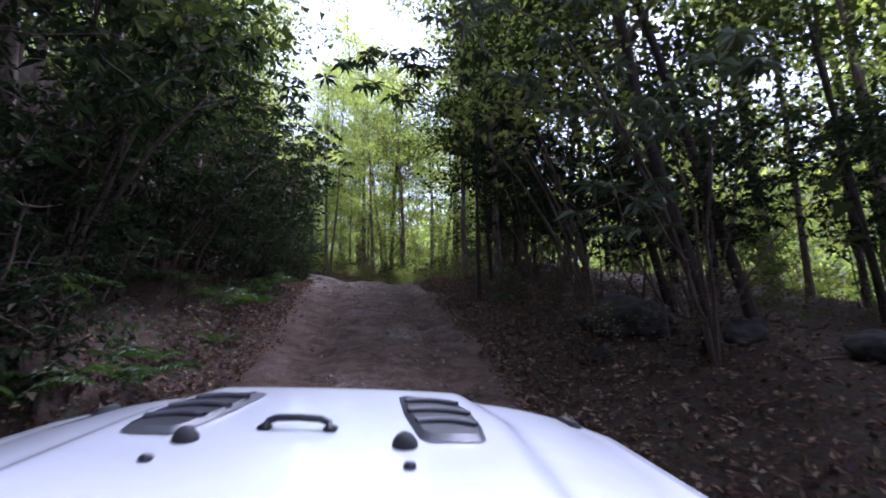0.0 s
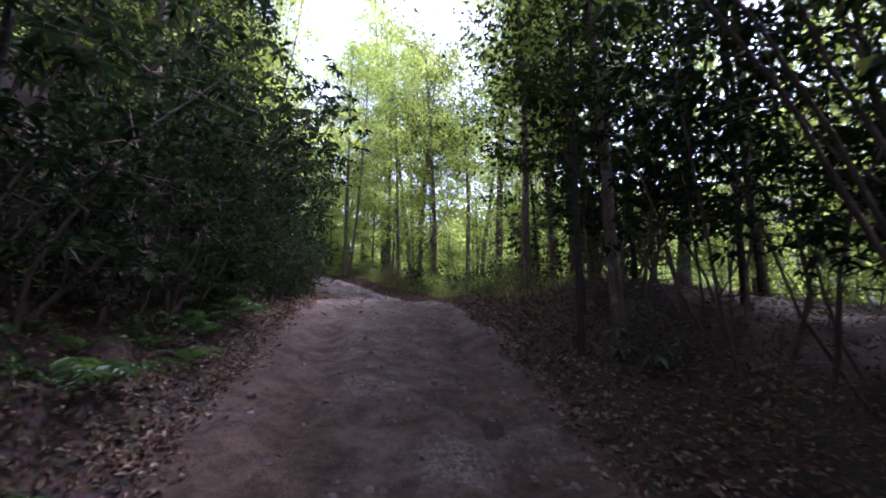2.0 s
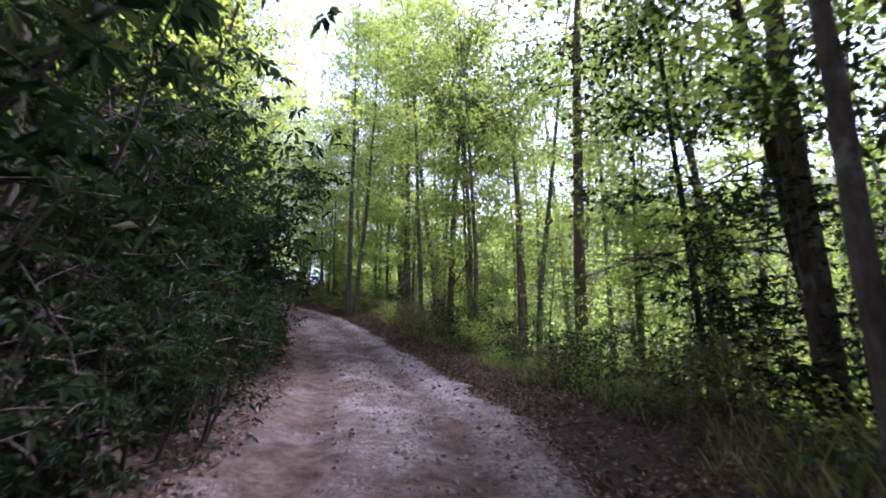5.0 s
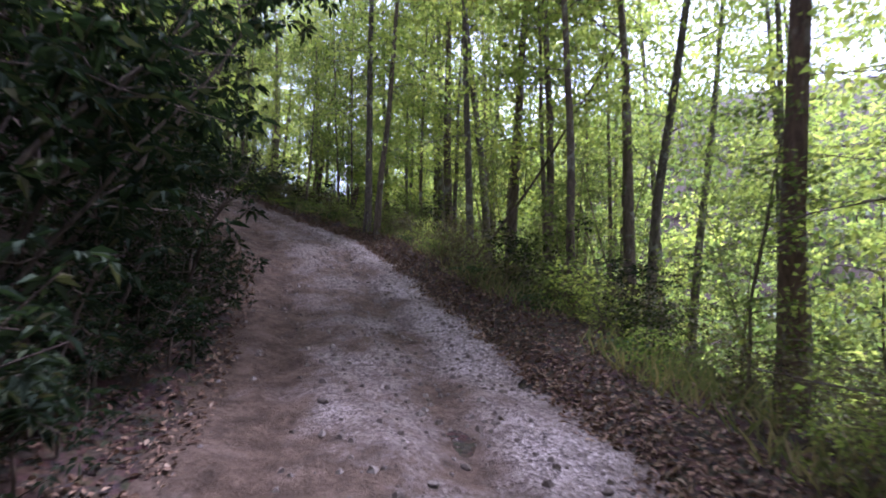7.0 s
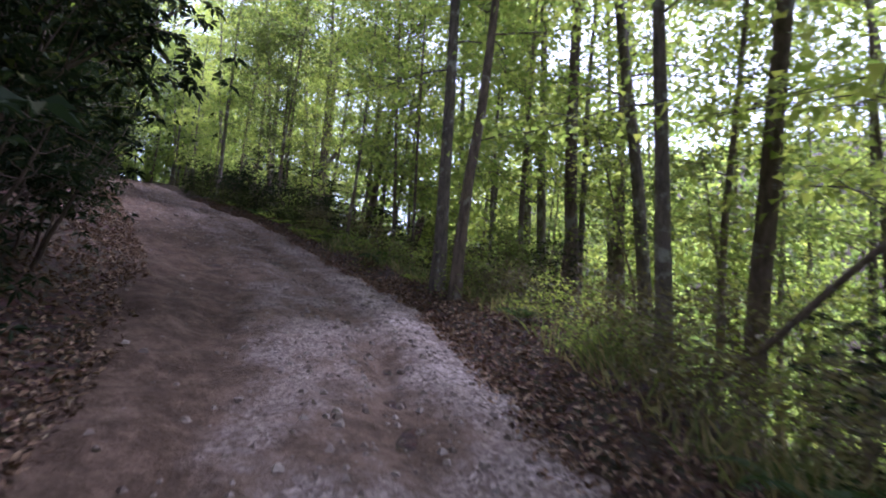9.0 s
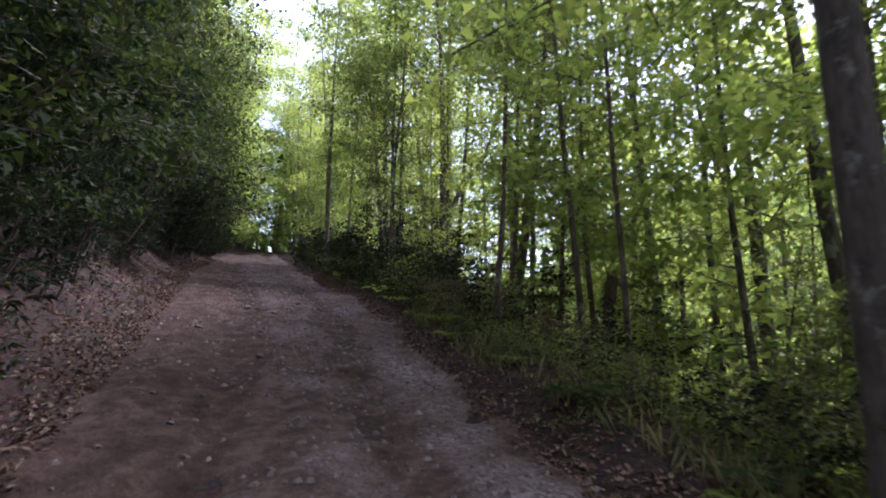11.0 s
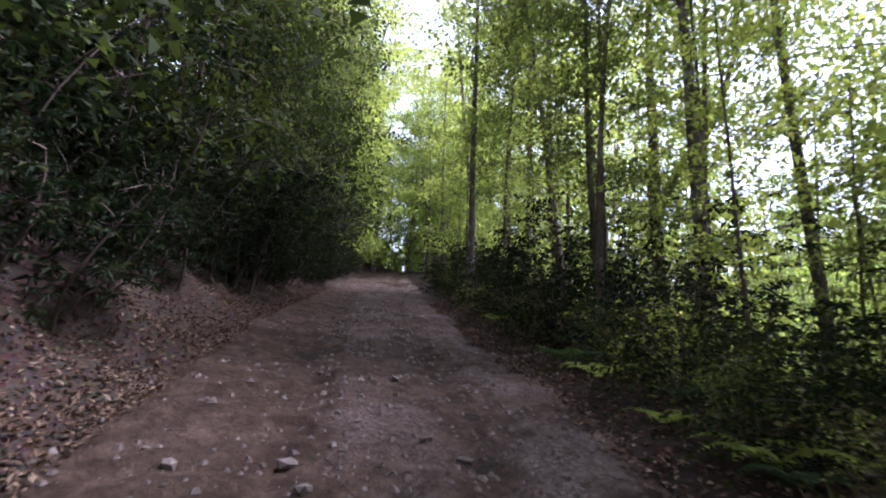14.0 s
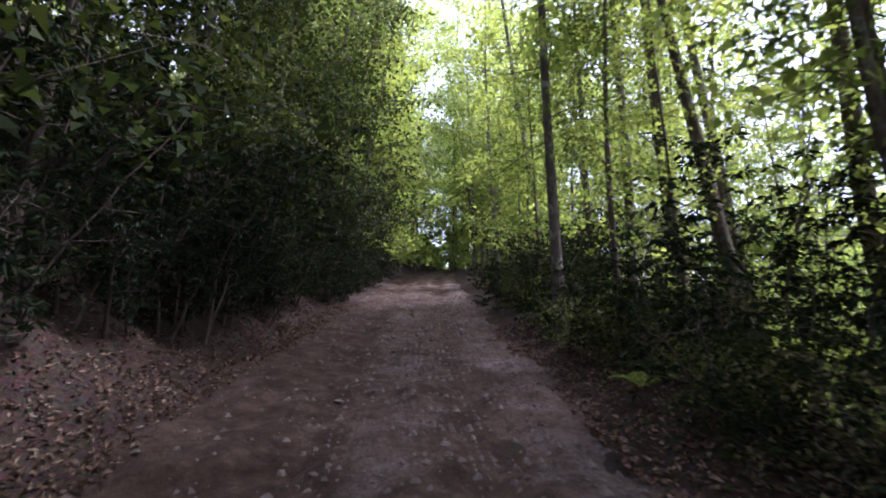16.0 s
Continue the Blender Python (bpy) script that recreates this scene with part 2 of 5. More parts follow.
# ---- the lie of the land: the line of the road, banks on both sides ----
LINE = [
    (0.80, -7.00, -1.60), (0.58, -5.06, -1.16), (0.36, -3.12, -0.71), (0.14, -1.19, -0.27), (-0.08, 0.75, 0.19),
    (-0.33, 2.67, 0.68), (-0.57, 4.59, 1.17), (-0.79, 6.51, 1.70), (-1.09, 8.40, 2.28), (-1.43, 10.28, 2.86),
    (-1.78, 12.18, 3.39), (-2.14, 14.10, 3.81), (-2.53, 16.04, 4.09), (-2.99, 17.98, 4.26), (-3.49, 19.90, 4.46),
    (-4.14, 21.77, 4.75), (-4.93, 23.57, 5.12), (-5.81, 25.30, 5.57), (-6.76, 26.99, 6.07), (-7.82, 28.61, 6.57),
    (-9.03, 30.13, 6.99), (-10.45, 31.49, 7.38), (-11.90, 32.79, 7.82), (-13.32, 34.12, 8.28), (-14.75, 35.43, 8.77),
    (-16.24, 36.67, 9.25), (-17.82, 37.82, 9.66), (-19.41, 38.97, 10.06), (-20.98, 40.15, 10.46), (-22.53, 41.34, 10.87),
    (-24.06, 42.56, 11.28), (-25.57, 43.81, 11.69), (-27.07, 45.06, 12.11), (-28.58, 46.31, 12.53), (-30.08, 47.57, 12.94),
    (-31.56, 48.85, 13.34), (-33.04, 50.13, 13.74), (-34.52, 51.42, 14.15), (-36.00, 52.70, 14.55), (-37.48, 53.98, 14.95),
    (-38.93, 55.30, 15.34), (-40.32, 56.68, 15.71), (-41.71, 58.07, 16.08), (-43.10, 59.47, 16.45), (-44.49, 60.86, 16.82),
    (-45.88, 62.25, 17.18), (-47.27, 63.64, 17.55), (-48.66, 65.03, 17.92), (-50.05, 66.42, 18.28), (-51.45, 67.81, 18.65),
]
line = np.array(LINE)
S0 = 7.225
sl = np.arange(0, len(line) * 2 - 1.9, 0.2)
line = np.stack([np.interp(sl, np.arange(len(LINE)) * 2.0, line[:, k]) for k in range(3)], 1)
pad = np.vstack([line[0] + (line[0] - line[5]) * (np.arange(10, 0, -1) / 5)[:, None], line, line[-1] + (line[-1] - line[-6]) * (np.arange(1, 11) / 5)[:, None]])
line = np.stack([np.convolve(pad[:, k], np.ones(21) / 21, "valid") for k in range(3)], 1)
sl = sl - S0
tang = np.gradient(line[:, :2], axis=0)
tang /= np.linalg.norm(tang, axis=1)[:, None]
side = np.stack([tang[:, 1], -tang[:, 0]], 1)          # to the right


def lerp(x, *pairs):
    return np.interp(x, [p[0] for p in pairs], [p[1] for p in pairs])


def left_edge(s):
    return lerp(s, (0, -1.5), (27, -1.5), (32, -1.9), (37, -2.15), (41, -2.35), (49, -2.3), (54, -2.0), (59, -1.6), (70, -1.5))


def thicket(s):
    """Offset of the line along which the thicket on the uphill side begins."""
    return lerp(s, (0, -1.5), (27, -1.5), (32, -1.85), (37, -2.25), (41, -2.65), (49, -2.65), (54, -2.2), (59, -1.6), (70, -1.5))


def right_edge(s):
    return lerp(s, (0, 1.45), (14, 1.6), (22, 1.9), (27, 1.65), (34, 1.9), (50, 2.0), (58, 1.8), (70, 1.6))


def wave(x, y, seed, size):
    """Smooth noise in about -1..1 for arrays."""
    r = np.random.default_rng(seed)
    out = 0
    for k in range(6):
        a, ph = r.uniform(0, 6.28), r.uniform(0, 6.28)
        w = r.uniform(0.6, 1.6) / size * 6.28 / 2
        out = out + np.sin((x * np.cos(a) + y * np.sin(a)) * w + ph)
    return out / 3


def along(x, y):
    """Place along the road, offset to its right and the road's height, for arrays."""
    shape = np.shape(x)
    x, y = np.ravel(x).astype(float), np.ravel(y).astype(float)
    s, d, z = np.empty(len(x)), np.empty(len(x)), np.empty(len(x))
    for a in range(0, len(x), 20000):
        b = slice(a, a + 20000)
        q = (x[b, None] - line[None, :, 0]) ** 2 + (y[b, None] - line[None, :, 1]) ** 2
        i = q.argmin(1)
        off = np.stack([x[b] - line[i, 0], y[b] - line[i, 1]], 1)
        s[b] = sl[i] + (off * tang[i]).sum(1) * 0.999
        sign = np.sign((off * side[i]).sum(1))
        inner = (i > 0) & (i < len(line) - 1)
        d[b] = np.where(inner, sign * np.sqrt(q[np.arange(len(i)), i]), (off * side[i]).sum(1))
        z[b] = line[i, 2]
    return s.reshape(shape), d.reshape(shape), z.reshape(shape)


def bank(s, d):
    """Height of the ground above the road's middle."""
    le, re = left_edge(s) + 0.17 * np.sin(s * 1.7) + 0.11 * np.sin(s * 3.9 + 1), right_edge(s)
    u = np.maximum(le - d, 0)                       # to the left of the road
    v = np.maximum(d - re, 0)                       # to the right
    up = lerp(s, (34, 0.30), (40, 0.5), (54, 0.5), (60, 0.3)) * np.minimum(u, 0.8) * u / (u + 0.25) + 0.8 * np.clip(u - 0.8, 0, 18) + 0.55 * np.clip(u - 18.8, 0, 40) + 0.1 * np.clip(u - 58.8, 0, 200)
    w = lerp(s, (14, 0), (22, 1))                   # flat wood first, then the drop to the valley
    flat = 0.28 * np.minimum(v, 2.2) - 0.04 * np.clip(v - 2.2, 0, 20) - 0.2 * np.clip(v - 8, 0, 20)
    drop = 0.35 * np.minimum(v, 0.6) - 0.42 * np.clip(v - 1.2, 0, 24) + 0.54 * np.clip(v - 42, 0, 112)
    return up + (1 - w) * flat + w * drop


def ground_z(x, y):
    s, d, z = along(x, y)
    rough = 0.10 * wave(x, y, 3, 3.1) + 0.05 * wave(x, y, 4, 1.1) + 0.025 * wave(x, y, 5, 0.45)
    out = np.clip(np.maximum(left_edge(s) - d, d - right_edge(s)), 0, 1.5) / 1.5
    return z + bank(s, d) + rough * (0.15 + 0.85 * out) + 1.5 * wave(x, y, 6, 60) * np.clip((np.abs(d) - 12) / 30, 0, 1)


def gz(x, y):
    return float(ground_z(np.array([x]), np.array([y]))[0])


def at(s, d):
    """Plan place of a point s metres along the road and d to its right."""
    i = int(np.clip(np.searchsorted(sl, s), 0, len(sl) - 1))
    over = s - sl[i]
    return (line[i, 0] + side[i, 0] * d + tang[i, 0] * over, line[i, 1] + side[i, 1] * d + tang[i, 1] * over)


def mesh_from(name, verts, faces, material, smooth=True):
    me = bpy.data.meshes.new(name)
    verts, faces = np.asarray(verts, np.float32), np.asarray(faces, np.int32)
    k = faces.shape[1]
    me.vertices.add(len(verts))
    me.vertices.foreach_set("co", verts.ravel())
    me.loops.add(len(faces) * k)
    me.loops.foreach_set("vertex_index", faces.ravel())
    me.polygons.add(len(faces))
    me.polygons.foreach_set("loop_start", np.arange(0, len(faces) * k, k, dtype=np.int32))
    me.polygons.foreach_set("use_smooth", np.full(len(faces), smooth))
    me.update(calc_edges=True)
    me.materials.append(material)
    return me


def grid_faces(nx, ny):
    i = np.arange(nx * ny).reshape(nx, ny)
    return np.stack([i[:-1, :-1], i[1:, :-1], i[1:, 1:], i[:-1, 1:]], -1).reshape(-1, 4)


def stretched(lo, hi, step, far):
    mid = np.arange(lo, hi, step)
    k = np.arange(1, 60)
    grow = step * (1.17 ** k)
    out = np.cumsum(grow)
    out = out[out < far]
    return np.r_[lo - out[::-1], mid, hi + out]


gx, gy = stretched(-32, 7, 0.21, 500), stretched(-5, 55, 0.21, 500)
GX, GY = np.meshgrid(gx, gy, indexing="ij")
GZ = ground_z(GX, GY)
gs, gd, gzr = along(GX, GY)
inside = np.clip(np.minimum(gd - left_edge(gs), right_edge(gs) - gd) / 0.35, 0, 1)
near_line = (gs > -7) & (gs < 88)
GZ = GZ - np.where(near_line, 0.10 * inside, 0)
for _ in range(6):                                  # soften the folds far from the road
    soft = (GZ[:-2, 1:-1] + GZ[2:, 1:-1] + GZ[1:-1, :-2] + GZ[1:-1, 2:]) / 4
    k = np.clip((np.abs(gd[1:-1, 1:-1]) - 6) / 4, 0, 1)
    GZ[1:-1, 1:-1] = GZ[1:-1, 1:-1] * (1 - k) + soft * k
ground = new("ground", mesh_from("ground", np.stack([GX, GY, GZ], -1).reshape(-1, 3), grid_faces(len(gx), len(gy)), GROUND))
tagged(ground, "brown forest floor of leaf litter on a hillside", "ground", kind="structure")

rs, rd = np.arange(-7, 88, 0.11), np.linspace(0, 1, 56)
RS, RU = np.meshgrid(rs, rd, indexing="ij")
lx, ly, lz = (np.interp(rs, sl, line[:, k]) for k in range(3))
sx, sy = np.interp(rs, sl, side[:, 0]), np.interp(rs, sl, side[:, 1])
RD = (left_edge(RS) - 0.35) + RU * (right_edge(RS) - left_edge(RS) + 0.7)
RX, RY = lx[:, None] + sx[:, None] * RD, ly[:, None] + sy[:, None] * RD
edge = np.clip(np.minimum(RU, 1 - RU) * (right_edge(RS) - left_edge(RS) + 0.7) / 0.6, 0, 1)
rut = -0.07 * (np.exp(-((RD + 0.75) / 0.28) ** 2) + np.exp(-((RD - 0.75) / 0.28) ** 2))
ledge = np.abs(wave(RX, RY, 15, 0.8)) * lerp(RS, (20, 0.2), (28, 0.7), (36, 1), (60, 1))
lumps = 0.022 * wave(RX, RY, 11, 0.7) + 0.016 * wave(RX, RY, 12, 0.34) + 0.03 * wave(RX, RY, 13, 2.2) - 0.035 * ledge - lerp(RS, (30, 0.0), (36, 0.035), (60, 0.035)) * np.clip(wave(RX, RY, 18, 0.55) * 3, -0.5, 0.5) + 0.01 * wave(RX, RY, 16, 0.22)
RZ = lz[:, None] + bank(RS, RD) + 0.02 + rut + lumps * (0.4 + 0.6 * edge) - 0.16 * (1 - edge) ** 2
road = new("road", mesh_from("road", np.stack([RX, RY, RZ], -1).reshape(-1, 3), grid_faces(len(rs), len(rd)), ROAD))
g = road.data.attributes.new("gravel", "FLOAT", "POINT")
gravel = lerp(RS, (11, 0.05), (18, 0.3), (30, 0.26), (38, 0.05)) + 0.7 * np.exp(-((RD - 1.3) / 0.55) ** 2) * lerp(RS, (14, 0.1), (22, 0.9), (33, 0.95), (40, 0.4), (55, 0.2)) - 0.75 * np.clip((-RD - 0.4) / 1.0, 0, 1) * lerp(RS, (20, 0.3), (28, 1)) + 5 * rut
g.data.foreach_set("value", gravel.ravel().astype(np.float32))
# painted shade by stretch and towards the uphill side, plus damp ruts
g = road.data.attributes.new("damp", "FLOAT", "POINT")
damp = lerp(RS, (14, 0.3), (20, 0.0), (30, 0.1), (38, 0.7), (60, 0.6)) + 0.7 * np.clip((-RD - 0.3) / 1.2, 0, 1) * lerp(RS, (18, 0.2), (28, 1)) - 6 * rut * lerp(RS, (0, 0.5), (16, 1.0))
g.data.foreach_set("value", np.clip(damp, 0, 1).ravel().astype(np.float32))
g = road.data.attributes.new("litter", "FLOAT", "POINT")
g.data.foreach_set("value", (1.15 - 1.15 * np.clip((np.minimum(RD - left_edge(RS), right_edge(RS) - RD) + 0.3) / 0.75, 0, 1)).ravel().astype(np.float32))
tagged(road, "rutted dirt and gravel forest road climbing a hillside", "road", kind="structure")


# ---- building blocks for plants ----
def unit(v):
    return v / np.maximum(np.linalg.norm(v, axis=-1, keepdims=True), 1e-9)


def leaves(name, base, way, length, width, material, droop=0.25, r=rng):
    """Folded pointed leaves: each has a stalk end, two sides and a tip."""
    n = len(base)
    length, width = np.broadcast_to(length, n)[:, None], np.broadcast_to(width, n)[:, None]
    way = unit(way)
    nor = unit(np.array([0, 0, 1.0]) + r.normal(0, 0.45, (n, 3)))
    across = unit(np.cross(way, nor))
    nor = np.cross(across, way)
    tip = base + way * length - np.array([0, 0, 1]) * droop * length
    mid = base + way * length * 0.5 + nor * width * 0.12
    v = np.stack([base, mid + across * width / 2 + nor * width * 0.18, tip, mid - across * width / 2 + nor * width * 0.18], 1).reshape(-1, 3)
    i = np.arange(n)[:, None] * 4
    f = np.concatenate([i + [0, 1, 2], i + [0, 2, 3]], 0)
    return mesh_from(name, v, f, material, smooth=False)


def leaflets(name, base, way, length, width, material, r):
    """Small flat three-cornered leaves, in pairs on a stalk, for crowns."""
    n = len(base)
    length, width = np.broadcast_to(length, n)[:, None], np.broadcast_to(width, n)[:, None]
    way = unit(way)
    nor = unit(np.array([0, 0, 1.0]) + r.normal(0, 0.6, (n, 3)))
    across = unit(np.cross(way, nor))
    out = []
    for k in (-1, 1):
        b = base + across * width * 0.55 * k + r.normal(0, 0.35, (n, 3)) * length * [1, 1, 0.6]
        w = unit(way + across * 0.7 * k + r.normal(0, 0.3, (n, 3)))
        a = unit(np.cross(w, nor + r.normal(0, 0.3, (n, 3))))
        out.append(np.stack([b - a * width * 0.5 + w * length * 0.3, b + a * width * 0.5 + w * length * 0.3, b + w * length - [0, 0, 0.15] * length], 1))
    v = np.concatenate(out).reshape(-1, 3)
    return mesh_from(name, v, np.arange(len(v)).reshape(-1, 3), material, smooth=False)


def tube(points, radii, sides=7):
    """Vertices and faces of a bent tapering tube."""
    p = np.asarray(points, float)
    t = unit(np.gradient(p, axis=0))
    a = unit(np.cross(t, [0.31, 0.17, 0.93] if abs(t[0, 2]) < 0.9 else [1, 0.2, 0]))
    b = np.cross(t, a)
    ang = np.linspace(0, 2 * np.pi, sides, endpoint=False)
    ring = a[:, None] * np.cos(ang)[None, :, None] + b[:, None] * np.sin(ang)[None, :, None]
    v = (p[:, None] + ring * np.asarray(radii)[:, None, None]).reshape(-1, 3)
    m, f = len(p), []
    k = np.arange(sides)
    for j in range(m - 1):
        f.append(np.stack([j * sides + k, j * sides + (k + 1) % sides, (j + 1) * sides + (k + 1) % sides, (j + 1) * sides + k], 1))
    return v, np.concatenate(f)


def tubes(name, parts, material):
    vs, fs, n = [], [], 0
    for v, f in parts:
        vs.append(v)
        fs.append(f + n)
        n += len(v)
    return mesh_from(name, np.concatenate(vs), np.concatenate(fs), material)


def part(name, me, parent, label=""):
    ob = new(name, me)
    ob.parent = parent
    if label:
        tagged(ob, label)
    return ob


def thing(name, label, category, group=""):
    return tagged(new(name), label, category, group)


def bent(start, way, length, n, wobble, r, lift=0.0):
    """A wandering line of n points."""
    p, w = [np.array(start, float)], unit(np.array(way, float))
    for _ in range(n - 1):
        w = unit(w + r.normal(0, wobble, 3) + [0, 0, lift])
        p.append(p[-1] + w * length / (n - 1))
    return np.array(p)


def forest_tree(name, label, height, girth, low, spread, count, leaf, material, bark, seed, lean=0.02, limbs=34, twigs=3, rise=(0.1, 0.55), kink=0.02):
    """A slender woodland tree: trunk with limbs, and a crown of leaf sprays on them."""
    r = np.random.default_rng(seed)
    root = thing(name, label, "tree", "woodland trees")
    trunk = bent((0, 0, -0.5), (r.normal(0, lean), r.normal(0, lean), 1), height, 14, kink, r)
    hts = np.linspace(0, 1, 14)
    rad = girth * (1.0 - 0.84 * hts) * (1 + 0.45 * np.exp(-hts * 30))
    part("trunk", tubes("trunk", [tube(trunk, rad, 10)], bark), root)
    wood, tips = [], []
    for k in range(limbs):
        u = low + (0.98 - low) * (k + r.uniform(0, 1)) / limbs
        p = np.array([np.interp(u, hts, trunk[:, c]) for c in range(3)])
        a = r.uniform(0, 2 * np.pi)
        ln = spread * r.uniform(0.5, 1.15) * (1.0 - 0.35 * max(0, (u - 0.5) / 0.5))
        limb = bent(p, (np.cos(a), np.sin(a), r.uniform(*rise)), ln, 6, 0.14, r, 0.01)
        wood.append(tube(limb[[0, 1, 3, 5]], np.linspace(girth * 0.24 * (1 - 0.6 * u), 0.006, 4), 3 if limbs < 24 else 4))
        for j in range(twigs):
            q = limb[r.integers(2, 6)]
            b = r.uniform(0, 2 * np.pi)
            twig = bent(q, (np.cos(b), np.sin(b), r.uniform(-0.15, 0.3)), ln * 0.5, 4, 0.2, r)
            wood.append(tube(twig[[0, 1, 3]], np.linspace(0.012, 0.004, 3), 3))
            tips.append(twig)
        tips.append(limb[2:])
    tagged(part("branchwork", tubes("branchwork", wood, bark), root), kind="stuff")
    per = max(4, count // len(tips))
    base = np.concatenate([t[r.integers(0, len(t), per)] + r.normal(0, 1, (per, 3)) * [0.38, 0.38, 0.12] for t in tips])
    way = r.normal(0, 1, (len(base), 3)) * [1, 1, 0.35] - [0, 0, 0.25]
    tagged(part("crown", leaflets("crown", base, way, leaf * r.uniform(0.75, 1.3, len(base)), leaf * 0.7, material, r), root), kind="stuff")
    return root


def rhododendron(seed, height, spread, count, skirt=0.3, leaf=0.165, stems=6):
    """An evergreen shrub: crooked bare stems and whorls of long leathery leaves at the ends."""
    r = np.random.default_rng(seed)
    root = thing("rhododendron", "dense dark evergreen rhododendron with crooked bare stems", "shrub", "rhododendron thicket")
    ends, wood = [], []
    for k in range(stems):
        a = r.uniform(0, 2 * np.pi)
        stem = bent((0.4 * np.cos(a), 0.4 * np.sin(a), -0.3), (np.cos(a) * 0.28, np.sin(a) * 0.28, 1.0), height * r.uniform(0.8, 1.08), 8, 0.13, r, 0.05)
        part("stem", tubes("stem", [tube(stem, np.linspace(r.uniform(0.02, 0.038), 0.008, 8), 5)], BARK_THIN), root)
        for j in range(10):
            q = stem[r.integers(2, 8)]
            b = r.uniform(0, 2 * np.pi)
            tw = bent(q, (np.cos(b), np.sin(b), r.uniform(-0.1, 0.6)), spread * r.uniform(0.35, 0.8), 4, 0.25, r)
            wood.append(tube(tw[[0, 1, 3]], np.linspace(0.011, 0.004, 3), 3))
            ends += [tw[-1], tw[2], tw[1]]
    tagged(part("twigwork", tubes("twigwork", wood, BARK_THIN), root), kind="stuff")
    whorls = count // 8
    ends = np.array(ends)
    ends = ends[ends[:, 2] > skirt]
    c = ends[r.integers(0, len(ends), whorls)] + r.normal(0, 1, (whorls, 3)) * [0.26, 0.26, 0.24] * (spread / 1.2)
    c[:, 2] = np.maximum(c[:, 2], skirt + r.uniform(-0.2, 0.3, whorls))
    ang = (np.arange(8) * 0.785)[None] + r.uniform(0, 6.28, (whorls, 1))
    tilt = unit(r.normal(0, 0.5, (whorls, 1, 3)) + [0, 0, 1.0])
    flat = np.stack([np.cos(ang), np.sin(ang), np.zeros_like(ang)], -1)
    flat = flat - tilt * (flat * tilt).sum(-1, keepdims=True) * 0.8 - tilt * 0.15
    base = (c[:, None] + flat * 0.015).reshape(-1, 3)
    way = (flat + r.normal(0, 0.16, flat.shape)).reshape(-1, 3)
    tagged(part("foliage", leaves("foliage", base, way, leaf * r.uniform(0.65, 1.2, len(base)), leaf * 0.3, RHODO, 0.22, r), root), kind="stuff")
    return root


def sapling(name, label, seed, height, spread, count, leaf, material, low=0.15, limbs=18):
    """A thin understorey tree with flat sprays of leaves."""
    r = np.random.default_rng(seed)
    root = thing(name, label, "sapling", "understorey saplings")
    stem = bent((0, 0, -0.2), (r.normal(0, 0.15), r.normal(0, 0.15), 1), height, 9, 0.08, r, 0.02)
    thick = 0.004 + 0.006 * height
    part("stem", tubes("stem", [tube(stem, np.linspace(thick, thick * 0.3, 9), 6)], BARK_BROWN), root)
    wood, tips = [], []
    for k in range(limbs):
        u = low + (1 - low) * (k + r.uniform(0, 1)) / limbs
        p = np.array([np.interp(u, np.linspace(0, 1, 9), stem[:, c]) for c in range(3)])
        a = r.uniform(0, 2 * np.pi)
        b = bent(p, (np.cos(a), np.sin(a), r.uniform(0.0, 0.4)), spread * r.uniform(0.5, 1.1) * (1.1 - 0.6 * u), 6, 0.12, r)
        wood.append(tube(b[::2] if limbs < 12 else b, np.linspace(thick * 0.35, 0.002, 3 if limbs < 12 else 6), 3))
        tips.append(b[1:])
    tagged(part("branchwork", tubes("branchwork", wood, BARK_BROWN), root), kind="stuff")
    per = max(4, count // len(tips))
    base = np.concatenate([t[r.integers(0, len(t), per)] + r.normal(0, 1, (per, 3)) * [0.22, 0.22, 0.06] for t in tips])
    way = r.normal(0, 1, (len(base), 3)) * [1, 1, 0.25] - [0, 0, 0.15]
    tagged(part("foliage", leaves("foliage", base, way, leaf * r.uniform(0.7, 1.2, len(base)), leaf * 0.66, material, 0.15, r), root), kind="stuff")
    return root


def stand(kinds, k, x, y, turn, size, sink=0.0, lean=(0, 0)):
    """Puts a copy of one of the kinds at a place on the ground; the first use moves the model itself."""
    m = pose(x, y, gz(x, y) - sink, lean[0], lean[1], turn) @ Matrix.Diagonal((size, size, size, 1))
    ob = kinds[k % len(kinds)]
    if not ob.get("placed"):
        ob["placed"] = 1
        ob.matrix_basis = m
        return ob
    return copy_thing(ob, m)


# ---- rhododendron thicket up the bank and along the road ----
low_rhodos = [rhododendron(100 + k, h, w, n) for k, (h, w, n) in enumerate([(3.4, 1.15, 1850), (3.0, 1.2, 1650), (3.9, 1.15, 2000), (2.5, 1.1, 1400)])]
high_rhodos = [rhododendron(120 + k, h, w, n, 1.5) for k, (h, w, n) in enumerate([(4.6, 1.3, 1950), (5.2, 1.35, 2150), (4.2, 1.2, 1800)])]
r = np.random.default_rng(21)
n = 0
